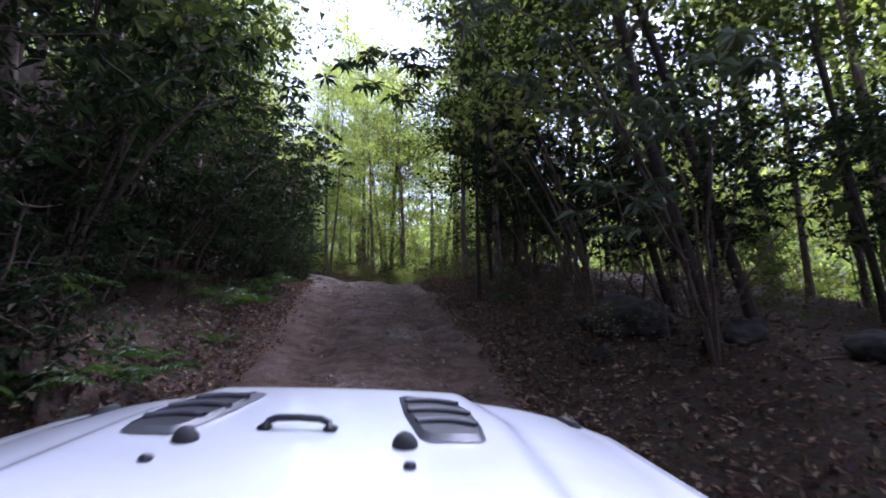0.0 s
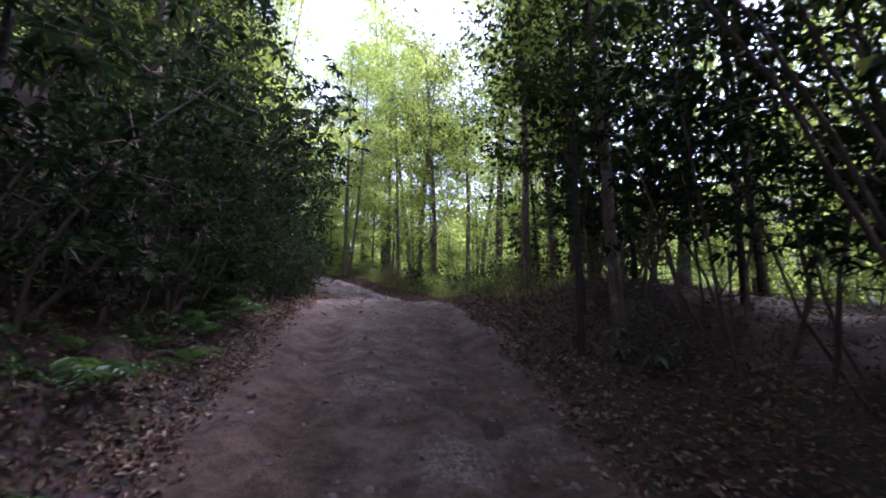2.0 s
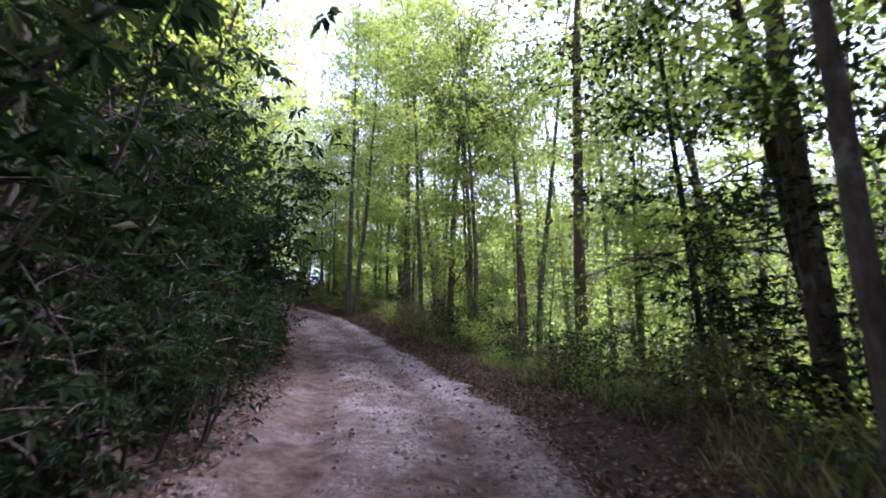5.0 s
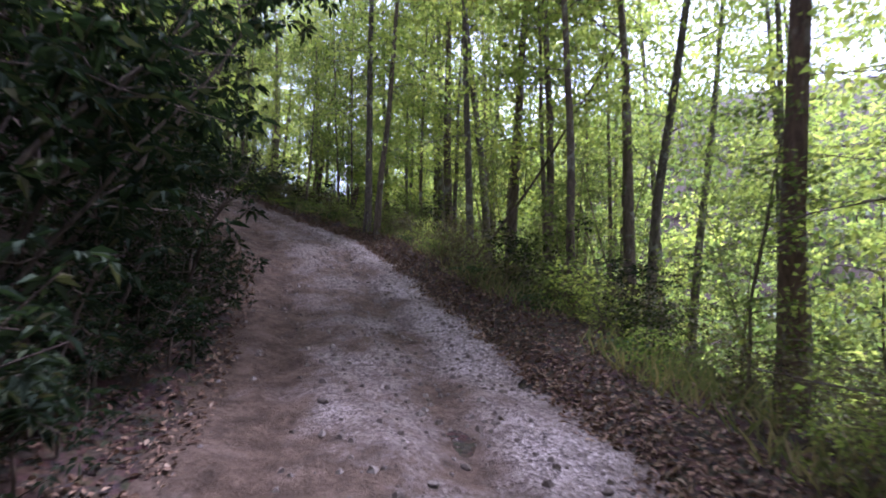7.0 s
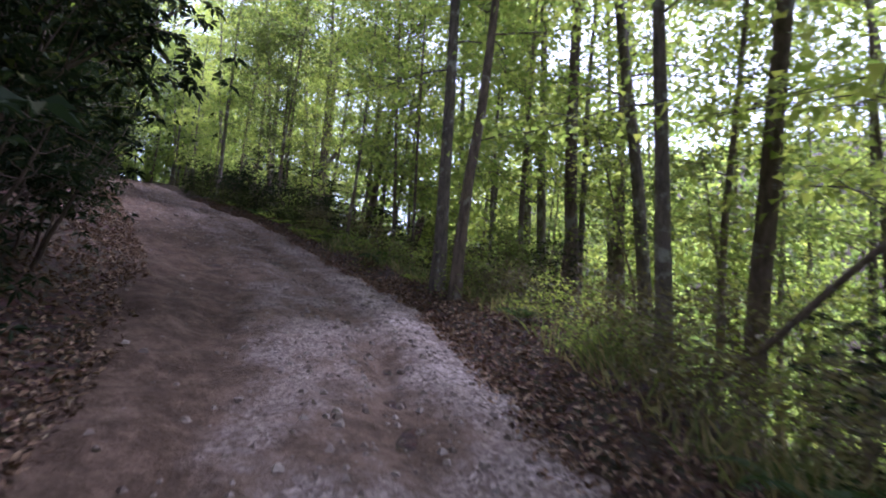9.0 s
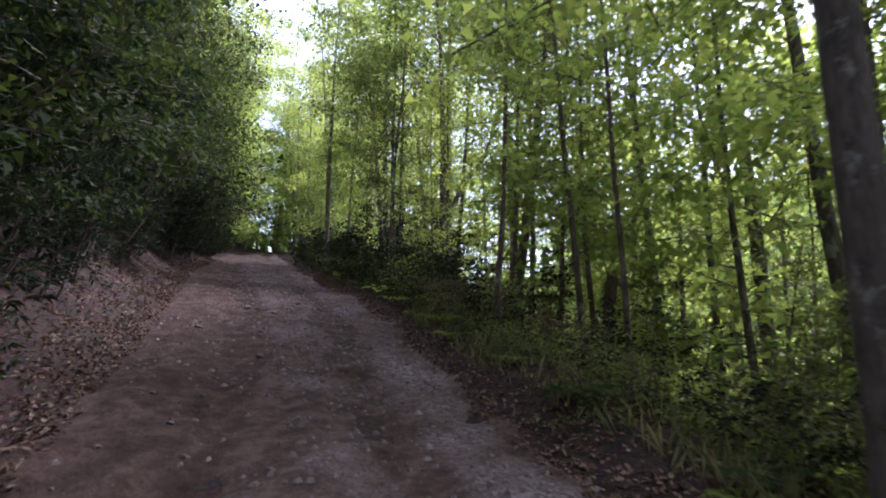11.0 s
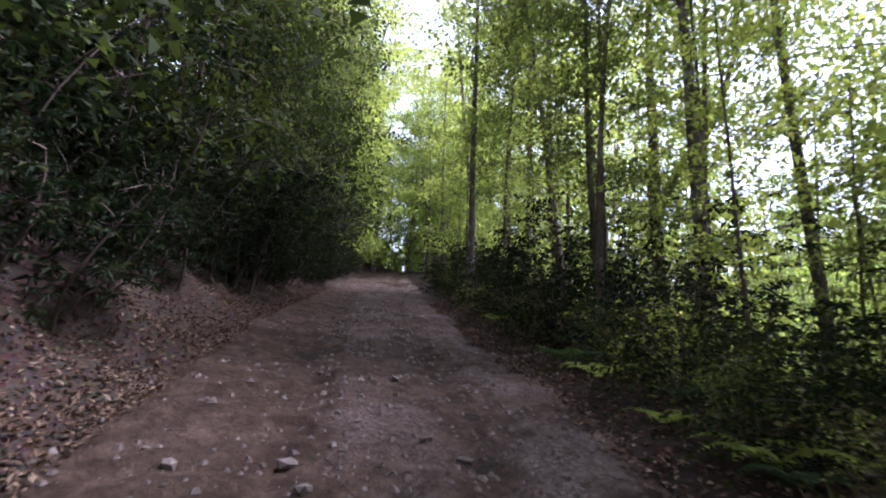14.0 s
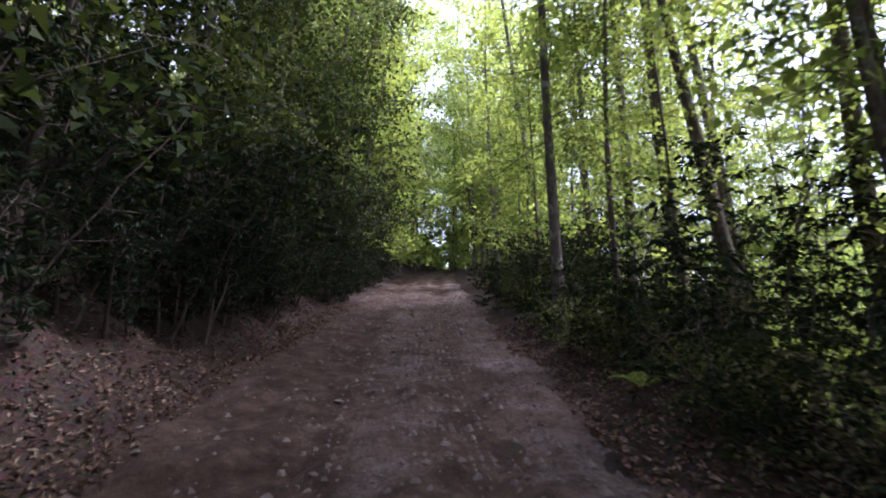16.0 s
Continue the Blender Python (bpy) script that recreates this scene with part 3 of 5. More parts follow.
for s in np.arange(1.5, 70, 1.7):
    back = lerp(s, (0, 2.0), (9, 1.9), (12, 1.65), (32, 1.7), (38, 1.9), (50, 1.6), (54, 1.15))
    for row, (more, size) in enumerate(((0, 1.0), (2.4, 1.25))):
        if row == 1 and n % 2:
            n += 1
            continue
        d = float(thicket(s)) - back - more - r.uniform(-0.15, 0.35)
        x, y = at(s + r.uniform(-0.5, 0.5), d)
        stand(low_rhodos, n, x, y, r.uniform(0, 360), size * r.uniform(0.9, 1.15), 0.1, (r.uniform(-5, 5), r.uniform(-5, 5)))
        n += 1
foot = [rhododendron(140 + k, h, w, c, 0.05, 0.115, 5) for k, (h, w, c) in enumerate([(1.7, 0.7, 1300), (1.4, 0.65, 1100), (2.1, 0.75, 1500)])]
for k, s in enumerate(np.r_[np.arange(0.5, 11, 1.0), np.arange(11, 33, 1.1), np.arange(34, 64, 1.0), np.arange(13.5, 27, 0.9), np.arange(50.5, 68, 0.85)]):
    back = lerp(s, (0, 1.9), (8, 1.7), (11, 1.0), (14, 0.8), (31, 0.95), (36, 1.1), (60, 0.9))
    if k > 61:
        back = 0.5 if s < 40 else 0.75
    x, y = at(s, float(thicket(s)) - back - r.uniform(0, 0.3))
    stand(foot, n, x, y, r.uniform(0, 360), r.uniform(0.75, 1.1) * (0.72 if k > 61 and s < 40 else 1), 0.1)
    n += 1
for s in np.arange(0.8, 10, 0.42):
    x, y = at(s, float(left_edge(s)) - 1.15 - r.uniform(0, 1.1))
    stand(foot, n, x, y, r.uniform(0, 360), r.uniform(0.5, 0.85), 0.1)
    n += 1
for s, d, size in [(38, 3.2, 0.6), (40.2, 3.6, 0.7), (41.4, 3.1, 0.55), (43.0, 3.3, 0.7), (44.6, 3.0, 0.6), (46.0, 3.3, 0.75), (47.4, 2.9, 0.6), (48.8, 3.3, 0.8), (50.2, 2.9, 0.7), (51.4, 3.2, 0.85), (52.8, 2.9, 0.75), (54.4, 3.1, 0.9), (56.2, 2.9, 0.8), (58.2, 3.0, 0.9), (35.5, 3.4, 0.6), (33.6, 3.3, 0.5)]:
    x, y = at(s, d)
    stand(foot, n, x, y, r.uniform(0, 360), size * 1.15, 0.1)
    n += 1
for s, d, size in [(46.8, 4.6, 0.7), (49.8, 4.9, 0.8), (44.0, 5.0, 0.7), (17.2, 4.2, 0.8), (16.3, 5.6, 0.95), (4.2, 4.9, 0.9), (7.6, 3.6, 1.05), (10.4, 3.9, 1.0), (13.0, 3.6, 0.85), (3.6, 6.4, 1.1), (6.6, 4.1, 1.0), 
                   (5.4, 3.0, 0.95), (8.4, 3.1, 1.2), (11.6, 3.2, 1.05), (7.0, 4.6, 0.9), (13.4, 4.4, 0.8), (5.6, 7.2, 1.1), (28, -3.1, 0.85), (30, -3.3, 0.9), (32, -3.7, 0.95), (34.2, -4.3, 1.0), (36.5, -4.9, 1.0), (41.5, -6.4, 0.9), (44.5, -6.2, 1.0), (47.5, -6.0, 1.0), (50.5, -5.6, 1.0), (53.5, -5.2, 0.9), (39, -6.0, 0.9), (43, -7.6, 1.1), (49, -7.4, 1.1), (3.2, 8.2, 1.0), (15.8, 4.6, 0.8), (7.4, 8.0, 1.1), (13.5, 8.5, 1.0)]:
    x, y = at(s, d)
    stand(high_rhodos, n, x, y, r.uniform(0, 360), size, 0.1)
    n += 1
for s, d, size in [(15.8, 4.0, 0.55), (15.2, 5.2, 0.7), (60, 3.5, 0.85), (61.6, 4.3, 0.95),  (23.4, 4.9, 0.55), (24.6, 4.3, 0.5), (26.0, 4.8, 0.55), (27.2, 4.1, 0.45), (38.5, 4.6, 0.5), (42.5, 4.4, 0.6), (45.2, 3.7, 0.6), (48.6, 3.9, 0.75), (50.8, 3.7, 0.8), (53, 4.0, 0.85),
                   (55.4, 4.2, 0.85), (58, 4.3, 0.9), (47.4, 5.8, 0.9), (51.6, 6.0, 1.0), (30.5, 5.0, 0.5), (33.0, 4.6, 0.5)]:
    x, y = at(s, d)
    stand(low_rhodos, n, x, y, r.uniform(0, 360), size, 0.1)
    n += 1

def arching(label, s0, d0, tips, leaf, material, seed):
    """Long stems that arch from one root to tips given as place along the road, offset and height; whorls of drooping leaves at the ends."""
    r = np.random.default_rng(seed)
    bx, by = at(s0, d0)
    base = np.array([bx, by, gz(bx, by)])
    root = thing("rhododendron", label, "shrub", "rhododendron thicket")
    root.location = base
    whorls = []
    for s, d, h in tips:
        tx, ty = at(s, d)
        end = np.array([tx, ty, gz(*at(s, 0.0)) + h]) - base
        mid = end * [0.35, 0.35, 0.0] + [0, 0, max(end[2] * 1.05, 0.3)]
        u = np.linspace(0, 1, 9)[:, None]
        p = mid * 2 * u * (1 - u) + end * u * u + r.normal(0, 0.03, (9, 3)) * np.minimum(1, u * 3)
        p[0, 2] -= 0.15
        part("stem", tubes("stem", [tube(p, np.linspace(0.022 if h > 1 else 0.01, 0.006, 9), 6)], BARK_THIN), root)
        for q in range(9 if h > 1 else 3):
            o = p[r.integers(5, 9)]
            t = bent(o, r.normal(0, 1, 3) * [1, 1, 0.4], r.uniform(0.15, 0.5) * (1 if h > 1 else 0.4), 4, 0.2, r)
            part("twig", tubes("twig", [tube(t, np.linspace(0.007, 0.004, 4), 4)], BARK_THIN), root)
            whorls.append(t[-1])
        whorls.append(p[-1])
    c = np.array(whorls)
    ang = (np.arange(9) * 0.7)[None] + r.uniform(0, 6.28, (len(c), 1))
    way = np.stack([np.cos(ang), np.sin(ang), r.uniform(-0.75, 0.1, ang.shape)], -1).reshape(-1, 3)
    stalk = np.repeat(c, 9, 0)
    tagged(part("foliage", leaves("foliage", stalk, way, leaf * r.uniform(0.7, 1.15, len(stalk)), leaf * 0.25, material, 0.18, r), root), kind="stuff")
    return root


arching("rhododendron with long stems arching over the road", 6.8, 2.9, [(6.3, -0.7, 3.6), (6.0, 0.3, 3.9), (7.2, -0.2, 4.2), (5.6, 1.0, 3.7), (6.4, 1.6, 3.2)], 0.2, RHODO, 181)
arching("rhododendron with big drooping leaves at the wood's edge", 4.6, 3.0, [(4.2, 2.0, 2.0), (3.9, 2.3, 2.7), (4.8, 1.5, 3.3), (4.4, 0.8, 4.0), (3.2, 2.6, 3.2)], 0.2, LIT_RHODO, 182)
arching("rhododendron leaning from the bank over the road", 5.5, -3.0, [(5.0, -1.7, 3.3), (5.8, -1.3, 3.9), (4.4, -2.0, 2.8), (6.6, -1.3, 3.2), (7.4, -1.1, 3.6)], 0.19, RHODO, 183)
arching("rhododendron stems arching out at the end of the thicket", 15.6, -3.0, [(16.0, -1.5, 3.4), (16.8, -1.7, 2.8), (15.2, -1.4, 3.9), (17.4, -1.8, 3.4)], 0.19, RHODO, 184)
arching("low rhododendron sprig with leaves toned as lit at the road edge", 9.9, 3.0, [(9.4, 2.08, 0.65), (9.35, 2.35, 0.8), (9.15, 2.4, 0.4), (9.6, 2.2, 0.3)], 0.17, LIT_RHODO, 185)

# ---- woodland trees: the ones close to the road, then the wood behind them ----
near = [forest_tree("tree", lab, h, g_, lo, sp, c, 0.16, m_, b_, 300 + k, limbs=26, twigs=3)
        for k, (lab, h, g_, lo, sp, c, m_, b_) in enumerate([
            ("slender grey-barked woodland tree with fresh green leaves", 18, 0.135, 0.27, 2.7, 1900, BROAD, BARK_GREY),
            ("tall straight grey-barked tree with lichen patches", 21, 0.15, 0.27, 3.0, 2000, BROAD, BARK_GREY),
            ("slim brown-barked tree with fresh green leaves", 15, 0.1, 0.3, 2.3, 1700, BROAD, BARK_BROWN),
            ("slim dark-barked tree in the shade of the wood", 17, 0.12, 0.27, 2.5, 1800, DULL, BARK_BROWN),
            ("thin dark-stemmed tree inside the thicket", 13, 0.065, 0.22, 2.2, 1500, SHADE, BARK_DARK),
            ("stout reddish-brown tree on the slope below the road", 20, 0.165, 0.3, 3.0, 2400, BROAD, BARK_RED),
            ("thin brown-stemmed young tree with fresh leaves", 12, 0.06, 0.24, 2.2, 1500, BROAD, BARK_BROWN)])]
deep = [forest_tree("tree", lab, h, g_, lo, sp, c, 0.205, m_, b_, 330 + k, limbs=20, twigs=1)
        for k, (lab, h, g_, lo, sp, c, m_, b_) in enumerate([
            ("slender tree standing deeper in the wood", 19, 0.13, 0.10, 3.3, 2000, BROAD, BARK_GREY),
            ("tall slender tree standing deeper in the wood", 22, 0.14, 0.14, 3.5, 2200, BROAD, BARK_GREY),
            ("thin young tree standing deeper in the wood", 14, 0.08, 0.08, 2.8, 1600, BROAD, BARK_BROWN),
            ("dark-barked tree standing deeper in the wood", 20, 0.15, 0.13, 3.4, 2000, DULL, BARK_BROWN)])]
remote = [forest_tree("tree", lab, h, 0.14, 0.08, 3.6, c, 0.3, m_, BARK_GREY, 345 + k, limbs=16, twigs=1)
          for k, (lab, h, c, m_) in enumerate([("tall leafy tree far down the wooded slope", 21, 950, BROAD), ("leafy tree far down the wooded slope", 18, 850, BROAD), ("broad green tree far down the wooded slope", 20, 900, DULL)])]
r = np.random.default_rng(33)
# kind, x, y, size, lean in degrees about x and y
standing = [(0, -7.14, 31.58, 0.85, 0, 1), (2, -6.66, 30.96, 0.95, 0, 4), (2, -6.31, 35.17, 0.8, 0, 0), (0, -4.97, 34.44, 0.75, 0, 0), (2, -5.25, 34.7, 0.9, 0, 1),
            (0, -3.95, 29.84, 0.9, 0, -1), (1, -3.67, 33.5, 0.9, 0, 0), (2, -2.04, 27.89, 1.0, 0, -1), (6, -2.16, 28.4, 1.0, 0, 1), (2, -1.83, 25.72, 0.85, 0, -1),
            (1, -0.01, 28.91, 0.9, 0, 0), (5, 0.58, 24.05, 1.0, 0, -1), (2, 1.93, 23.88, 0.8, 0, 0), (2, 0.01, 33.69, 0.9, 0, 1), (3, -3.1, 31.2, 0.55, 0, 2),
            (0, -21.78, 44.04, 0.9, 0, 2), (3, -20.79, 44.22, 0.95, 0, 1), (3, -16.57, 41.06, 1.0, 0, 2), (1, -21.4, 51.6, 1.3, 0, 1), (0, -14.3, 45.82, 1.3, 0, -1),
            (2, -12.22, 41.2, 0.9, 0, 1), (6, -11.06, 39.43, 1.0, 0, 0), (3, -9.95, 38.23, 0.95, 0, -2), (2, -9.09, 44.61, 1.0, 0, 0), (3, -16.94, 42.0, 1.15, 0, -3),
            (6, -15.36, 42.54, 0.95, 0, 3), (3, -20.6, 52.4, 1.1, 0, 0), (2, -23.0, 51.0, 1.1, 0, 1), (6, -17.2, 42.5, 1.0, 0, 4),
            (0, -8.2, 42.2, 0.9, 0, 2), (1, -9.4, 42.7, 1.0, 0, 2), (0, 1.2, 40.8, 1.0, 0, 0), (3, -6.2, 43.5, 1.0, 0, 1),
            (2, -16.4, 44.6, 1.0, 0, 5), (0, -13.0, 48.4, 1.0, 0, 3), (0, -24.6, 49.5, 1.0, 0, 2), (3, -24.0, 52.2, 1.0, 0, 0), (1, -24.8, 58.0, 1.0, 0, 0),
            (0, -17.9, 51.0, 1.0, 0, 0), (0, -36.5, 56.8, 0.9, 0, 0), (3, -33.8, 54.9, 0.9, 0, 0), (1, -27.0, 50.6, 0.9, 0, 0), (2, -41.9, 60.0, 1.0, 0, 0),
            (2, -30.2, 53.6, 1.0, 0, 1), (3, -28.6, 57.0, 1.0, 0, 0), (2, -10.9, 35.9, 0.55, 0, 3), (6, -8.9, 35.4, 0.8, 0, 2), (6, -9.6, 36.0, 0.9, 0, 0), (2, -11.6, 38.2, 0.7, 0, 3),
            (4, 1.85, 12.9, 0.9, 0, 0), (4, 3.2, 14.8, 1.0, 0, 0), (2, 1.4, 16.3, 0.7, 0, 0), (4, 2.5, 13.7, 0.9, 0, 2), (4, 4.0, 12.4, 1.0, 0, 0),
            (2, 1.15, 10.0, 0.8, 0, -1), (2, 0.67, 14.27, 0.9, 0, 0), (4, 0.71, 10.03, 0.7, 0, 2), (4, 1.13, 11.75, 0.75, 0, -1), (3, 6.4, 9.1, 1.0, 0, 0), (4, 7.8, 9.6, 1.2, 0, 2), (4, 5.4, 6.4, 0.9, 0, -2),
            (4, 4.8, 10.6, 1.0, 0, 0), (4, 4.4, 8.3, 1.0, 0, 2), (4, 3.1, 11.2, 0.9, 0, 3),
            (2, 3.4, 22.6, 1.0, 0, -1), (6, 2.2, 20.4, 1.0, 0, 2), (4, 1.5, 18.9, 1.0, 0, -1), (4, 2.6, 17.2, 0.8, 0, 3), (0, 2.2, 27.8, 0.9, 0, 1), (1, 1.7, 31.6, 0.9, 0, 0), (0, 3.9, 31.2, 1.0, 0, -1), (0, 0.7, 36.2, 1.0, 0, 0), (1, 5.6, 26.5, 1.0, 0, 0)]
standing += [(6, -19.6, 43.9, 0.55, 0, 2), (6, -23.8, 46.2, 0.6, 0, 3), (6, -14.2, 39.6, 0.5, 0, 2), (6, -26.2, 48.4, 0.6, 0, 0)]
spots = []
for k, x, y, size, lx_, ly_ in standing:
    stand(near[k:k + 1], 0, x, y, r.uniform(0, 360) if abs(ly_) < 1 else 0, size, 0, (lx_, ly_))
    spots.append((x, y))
n = tries = 0
while n < 92 and tries < 8000:
    tries += 1
    s, d = r.uniform(3, 92), 5.5 + r.uniform(0, 1) ** 1.4 * 34
    if d > 6 + 1.1 * s or (44 < s < 68 and d < 19 and tries % 3) or (26 < s < 46 and d > 9 and tries % 2):
        continue
    x, y = at(s, d)
    if along(np.array([x]), np.array([y]))[1][0] < 5.2 or min((x - a) ** 2 + (y - b) ** 2 for a, b in spots) < 2.0 ** 2:
        continue
    spots.append((x, y))
    stand(deep if d < 15 else remote, n, x, y, r.uniform(0, 360), r.uniform(0.8, 1.15), 0, (r.uniform(-2, 2), r.uniform(-2, 2)))
    n += 1
for k in range(34):
    x, y = -36 + 40 * ((k * 0.618) % 1) + r.uniform(-1, 1), 58 + 36 * k / 34 + r.uniform(-1.5, 1.5)
    if along(np.array([x]), np.array([y]))[1][0] > 6:
        stand(remote, k, x, y, r.uniform(0, 360), r.uniform(0.85, 1.15))
for s in np.arange(4, 90, 3.6):
    x, y = at(s + r.uniform(-1, 1), float(thicket(s)) - r.uniform(4.5, 11))
    stand(deep, n, x, y, r.uniform(0, 360), r.uniform(0.75, 0.95), 0, (r.uniform(-2, 2), r.uniform(-2, 2)))
    n += 1
for s, off, size in [(18, 5.0, 0.8), (24, 5.2, 0.75), (40, 5.5, 0.9), (46, 5.0, 0.95), (50, 5.6, 0.95), (54, 4.6, 1.0), (58, 4.2, 1.0), (62, 3.6, 1.0), (66, 3.4, 1.0), (70, 3.2, 1.0), (74, 2.8, 1.0), (78, 2.4, 1.0), (83, 1.5, 1.0)]:
    x, y = at(s, float(thicket(s)) - off)
    stand(near, n, x, y, r.uniform(0, 360), size * 0.8)
    n += 1
for s, d, k in [(-1.2, -3.0, 4), (-1.0, 3.2, 4), (-4.0, -2.6, 3), (-4.0, 2.8, 3), (0.6, -2.9, 2), (0.8, 3.1, 2), (-2.4, 2.5, 3), (-2.6, -2.6, 3), (-5.2, 2.4, 3), (-5.6, -2.4, 3), (9.0, -3.4, 4), (12.2, -3.1, 4), (14.6, 3.9, 4), (26, -3.4, 4), (31, -3.6, 4), (40.5, -5.2, 4), (45, -5.0, 4), (49, -5.0, 4), (43, -6.5, 3), (47, -7, 3),
                (49.5, -5.3, 3), (51, -5.0, 3), (55, -4.2, 3), (57, -3.8, 3), (53, -4.4, 3), (54.5, -5.4, 3), (57.5, -4.9, 3), (58.5, -3.7, 3), (60, -3.5, 3), (61.5, -4.2, 3), (62.5, -3.3, 3), (66, -2.3, 2), (70, -2.2, 0), (63, 3.0, 0), (74, 2.8, 1), (77, -2.2, 1)]:
    x, y = at(s, d)
    stand(near[k:k + 1], 0, x, y, r.uniform(0, 360), 0.85)
for k, (s, d, size) in enumerate([(53, -4.6, 1.2), (55.5, -4.0, 1.2), (58, -3.4, 1.2), (61, -3.2, 1.2), (64.5, -2.9, 1.1), (68, -2.7, 1.1)]):
    x, y = at(s, d)
    stand(near[3:4] if k < 4 else near[:1], 0, x, y, 0, size, 0, (-8, 8))
for s, d, lean in [(4.2, -3.4, 11), (5.8, -3.4, 12), (5.2, 3.9, -11), (6.9, 4.0, -10)]:
    x, y = at(s, d)
    stand(near[4:5], 0, x, y, 0, 1.1, 0, (0, lean))
for x, y in [(-46, 60), (-49, 64), (-52, 61), (-44, 66), (-55, 67), (-47, 70), (-40, 66), (-57, 62), (-60, 70), (-50, 57), (-42, 72), (-36, 66), (-38, 75), (-45, 55)]:
    stand(deep, n, x, y, r.uniform(0, 360), r.uniform(0.85, 1.1))
    n += 1

for s, d, size in [(66, -3.2, 1.0), (69, -2.6, 1.1), (72, -2.8, 1.05), (76, -3.0, 1.15), (80, -2.6, 1.1), (85, -1.8, 1.2), (88, 1.0, 1.2), (91, 3.0, 1.2), (84, 3.4, 1.1), (78, 3.2, 1.0), (71, 3.6, 1.0), (62, -4.2, 1.0), (58, -5.0, 1.0),
                   (36, 10.5, 1.2), (40.5, 11.5, 1.25), (34, 13.5, 1.3), (43, 14, 1.3), (28, -6.5, 0.9), (32, -7.0, 1.0), (36, -7.5, 1.0), (39, -8.0, 1.1), (33.5, -9.5, 1.1)]:
    x, y = at(s, d)
    stand(deep, n, x, y, r.uniform(0, 360), size, 0, (r.uniform(-2, 2), r.uniform(-2, 2)))
    n += 1

# ---- understorey saplings ----
young = [sapling("sapling", lab, 500 + k, h, sp, c, 0.125, m_)
         for k, (lab, h, sp, c, m_) in enumerate([
             ("thin understorey sapling with flat sprays of bright leaves", 4.5, 1.5, 720, BROAD),
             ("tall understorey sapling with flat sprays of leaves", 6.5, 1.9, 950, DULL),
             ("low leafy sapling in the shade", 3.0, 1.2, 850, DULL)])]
n = 0
r = np.random.default_rng(44)
for s in np.arange(21, 74, 0.87):
    x, y = at(s, float(right_edge(s)) + 1.9 + r.exponential(4.0))
    stand(young if s > 33 else young[1:], n, x, y, r.uniform(0, 360), r.uniform(0.6, 1.1) * (1 if s > 33 else 0.85))
    n += 1
for k in range(110):
    s = r.uniform(18, 74)
    x, y = at(s, float(right_edge(s)) + 4.0 + 22 * r.uniform(0, 1) ** 1.3)
    if along(np.array([x]), np.array([y]))[1][0] < 5.0:
        continue
    stand(young[:2], n, x, y, r.uniform(0, 360), r.uniform(0.8, 1.5))
    n += 1
hang = [forest_tree("tree", "bright leafy tree hanging over the thicket", h, 0.075, 0.14, 2.8, c, 0.125, BROAD, BARK_BROWN, 390 + k, limbs=30, twigs=3)
        for k, (h, c) in enumerate([(11, 3000), (13, 3200)])]
for k, (s, d, size) in enumerate([(22.5, -3.8, 1.0), (25.5, -3.6, 0.95), (28.5, -4.0, 1.0), (24, -5.6, 1.15), (19, -6.2, 1.15), (32, -4.6, 0.95), (19.0, 5.6, 0.85), (22.5, 6.4, 0.9), (66, -2.8, 1.0)]):
    x, y = at(s, d)
    stand(hang, k, x, y, r.uniform(0, 360), size, 0, (0, 5 if d < 0 else -3))
for s, d, size in [(5.2, 6.4, 0.8), (6.6, 7.6, 0.9), (8.0, 6.2, 0.7), (9.2, 8.2, 0.9), (10.4, 6.6, 0.8), (11.8, 7.6, 0.9), (13.0, 5.8, 0.7), (14.2, 7.2, 0.8), (4.0, 8.2, 0.9), (7.2, 9.6, 1.0), (12.4, 9.4, 1.0), (15.6, 8.6, 0.9), (3.0, 6.0, 0.6), (9.8, 4.8, 0.5), (6.0, 4.9, 0.45), (12.4, 4.4, 0.5)]:
    x, y = at(s, d)
    stand(young[2:], n, x, y, r.uniform(0, 360), size)
    n += 1
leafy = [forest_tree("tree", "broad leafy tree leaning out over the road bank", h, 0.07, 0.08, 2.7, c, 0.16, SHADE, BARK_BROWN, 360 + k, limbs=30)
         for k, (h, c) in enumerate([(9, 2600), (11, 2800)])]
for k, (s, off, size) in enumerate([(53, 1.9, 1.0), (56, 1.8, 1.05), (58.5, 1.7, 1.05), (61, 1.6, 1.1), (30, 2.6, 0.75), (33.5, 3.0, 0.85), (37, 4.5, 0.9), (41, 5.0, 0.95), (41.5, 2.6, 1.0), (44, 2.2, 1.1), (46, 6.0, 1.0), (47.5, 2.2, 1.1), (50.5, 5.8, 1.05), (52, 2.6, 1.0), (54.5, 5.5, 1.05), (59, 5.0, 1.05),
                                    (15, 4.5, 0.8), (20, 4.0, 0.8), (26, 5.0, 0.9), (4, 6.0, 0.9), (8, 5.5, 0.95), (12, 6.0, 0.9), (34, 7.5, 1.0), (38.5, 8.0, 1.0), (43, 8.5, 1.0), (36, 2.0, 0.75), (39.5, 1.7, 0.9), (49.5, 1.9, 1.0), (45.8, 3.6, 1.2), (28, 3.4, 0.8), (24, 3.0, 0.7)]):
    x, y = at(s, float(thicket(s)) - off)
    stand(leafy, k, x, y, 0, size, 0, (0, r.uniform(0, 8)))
for k, (s, d, size) in enumerate([(-3.0, 4.6, 1.2), (-3.5, -5.0, 1.2), (0.0, -6.0, 1.2), (-0.5, 5.6, 1.2), (-5.5, 3.0, 1.2), (-6.0, -3.2, 1.2)]):
    x, y = at(s, d)
    stand(leafy, k, x, y, r.uniform(0, 360), size)
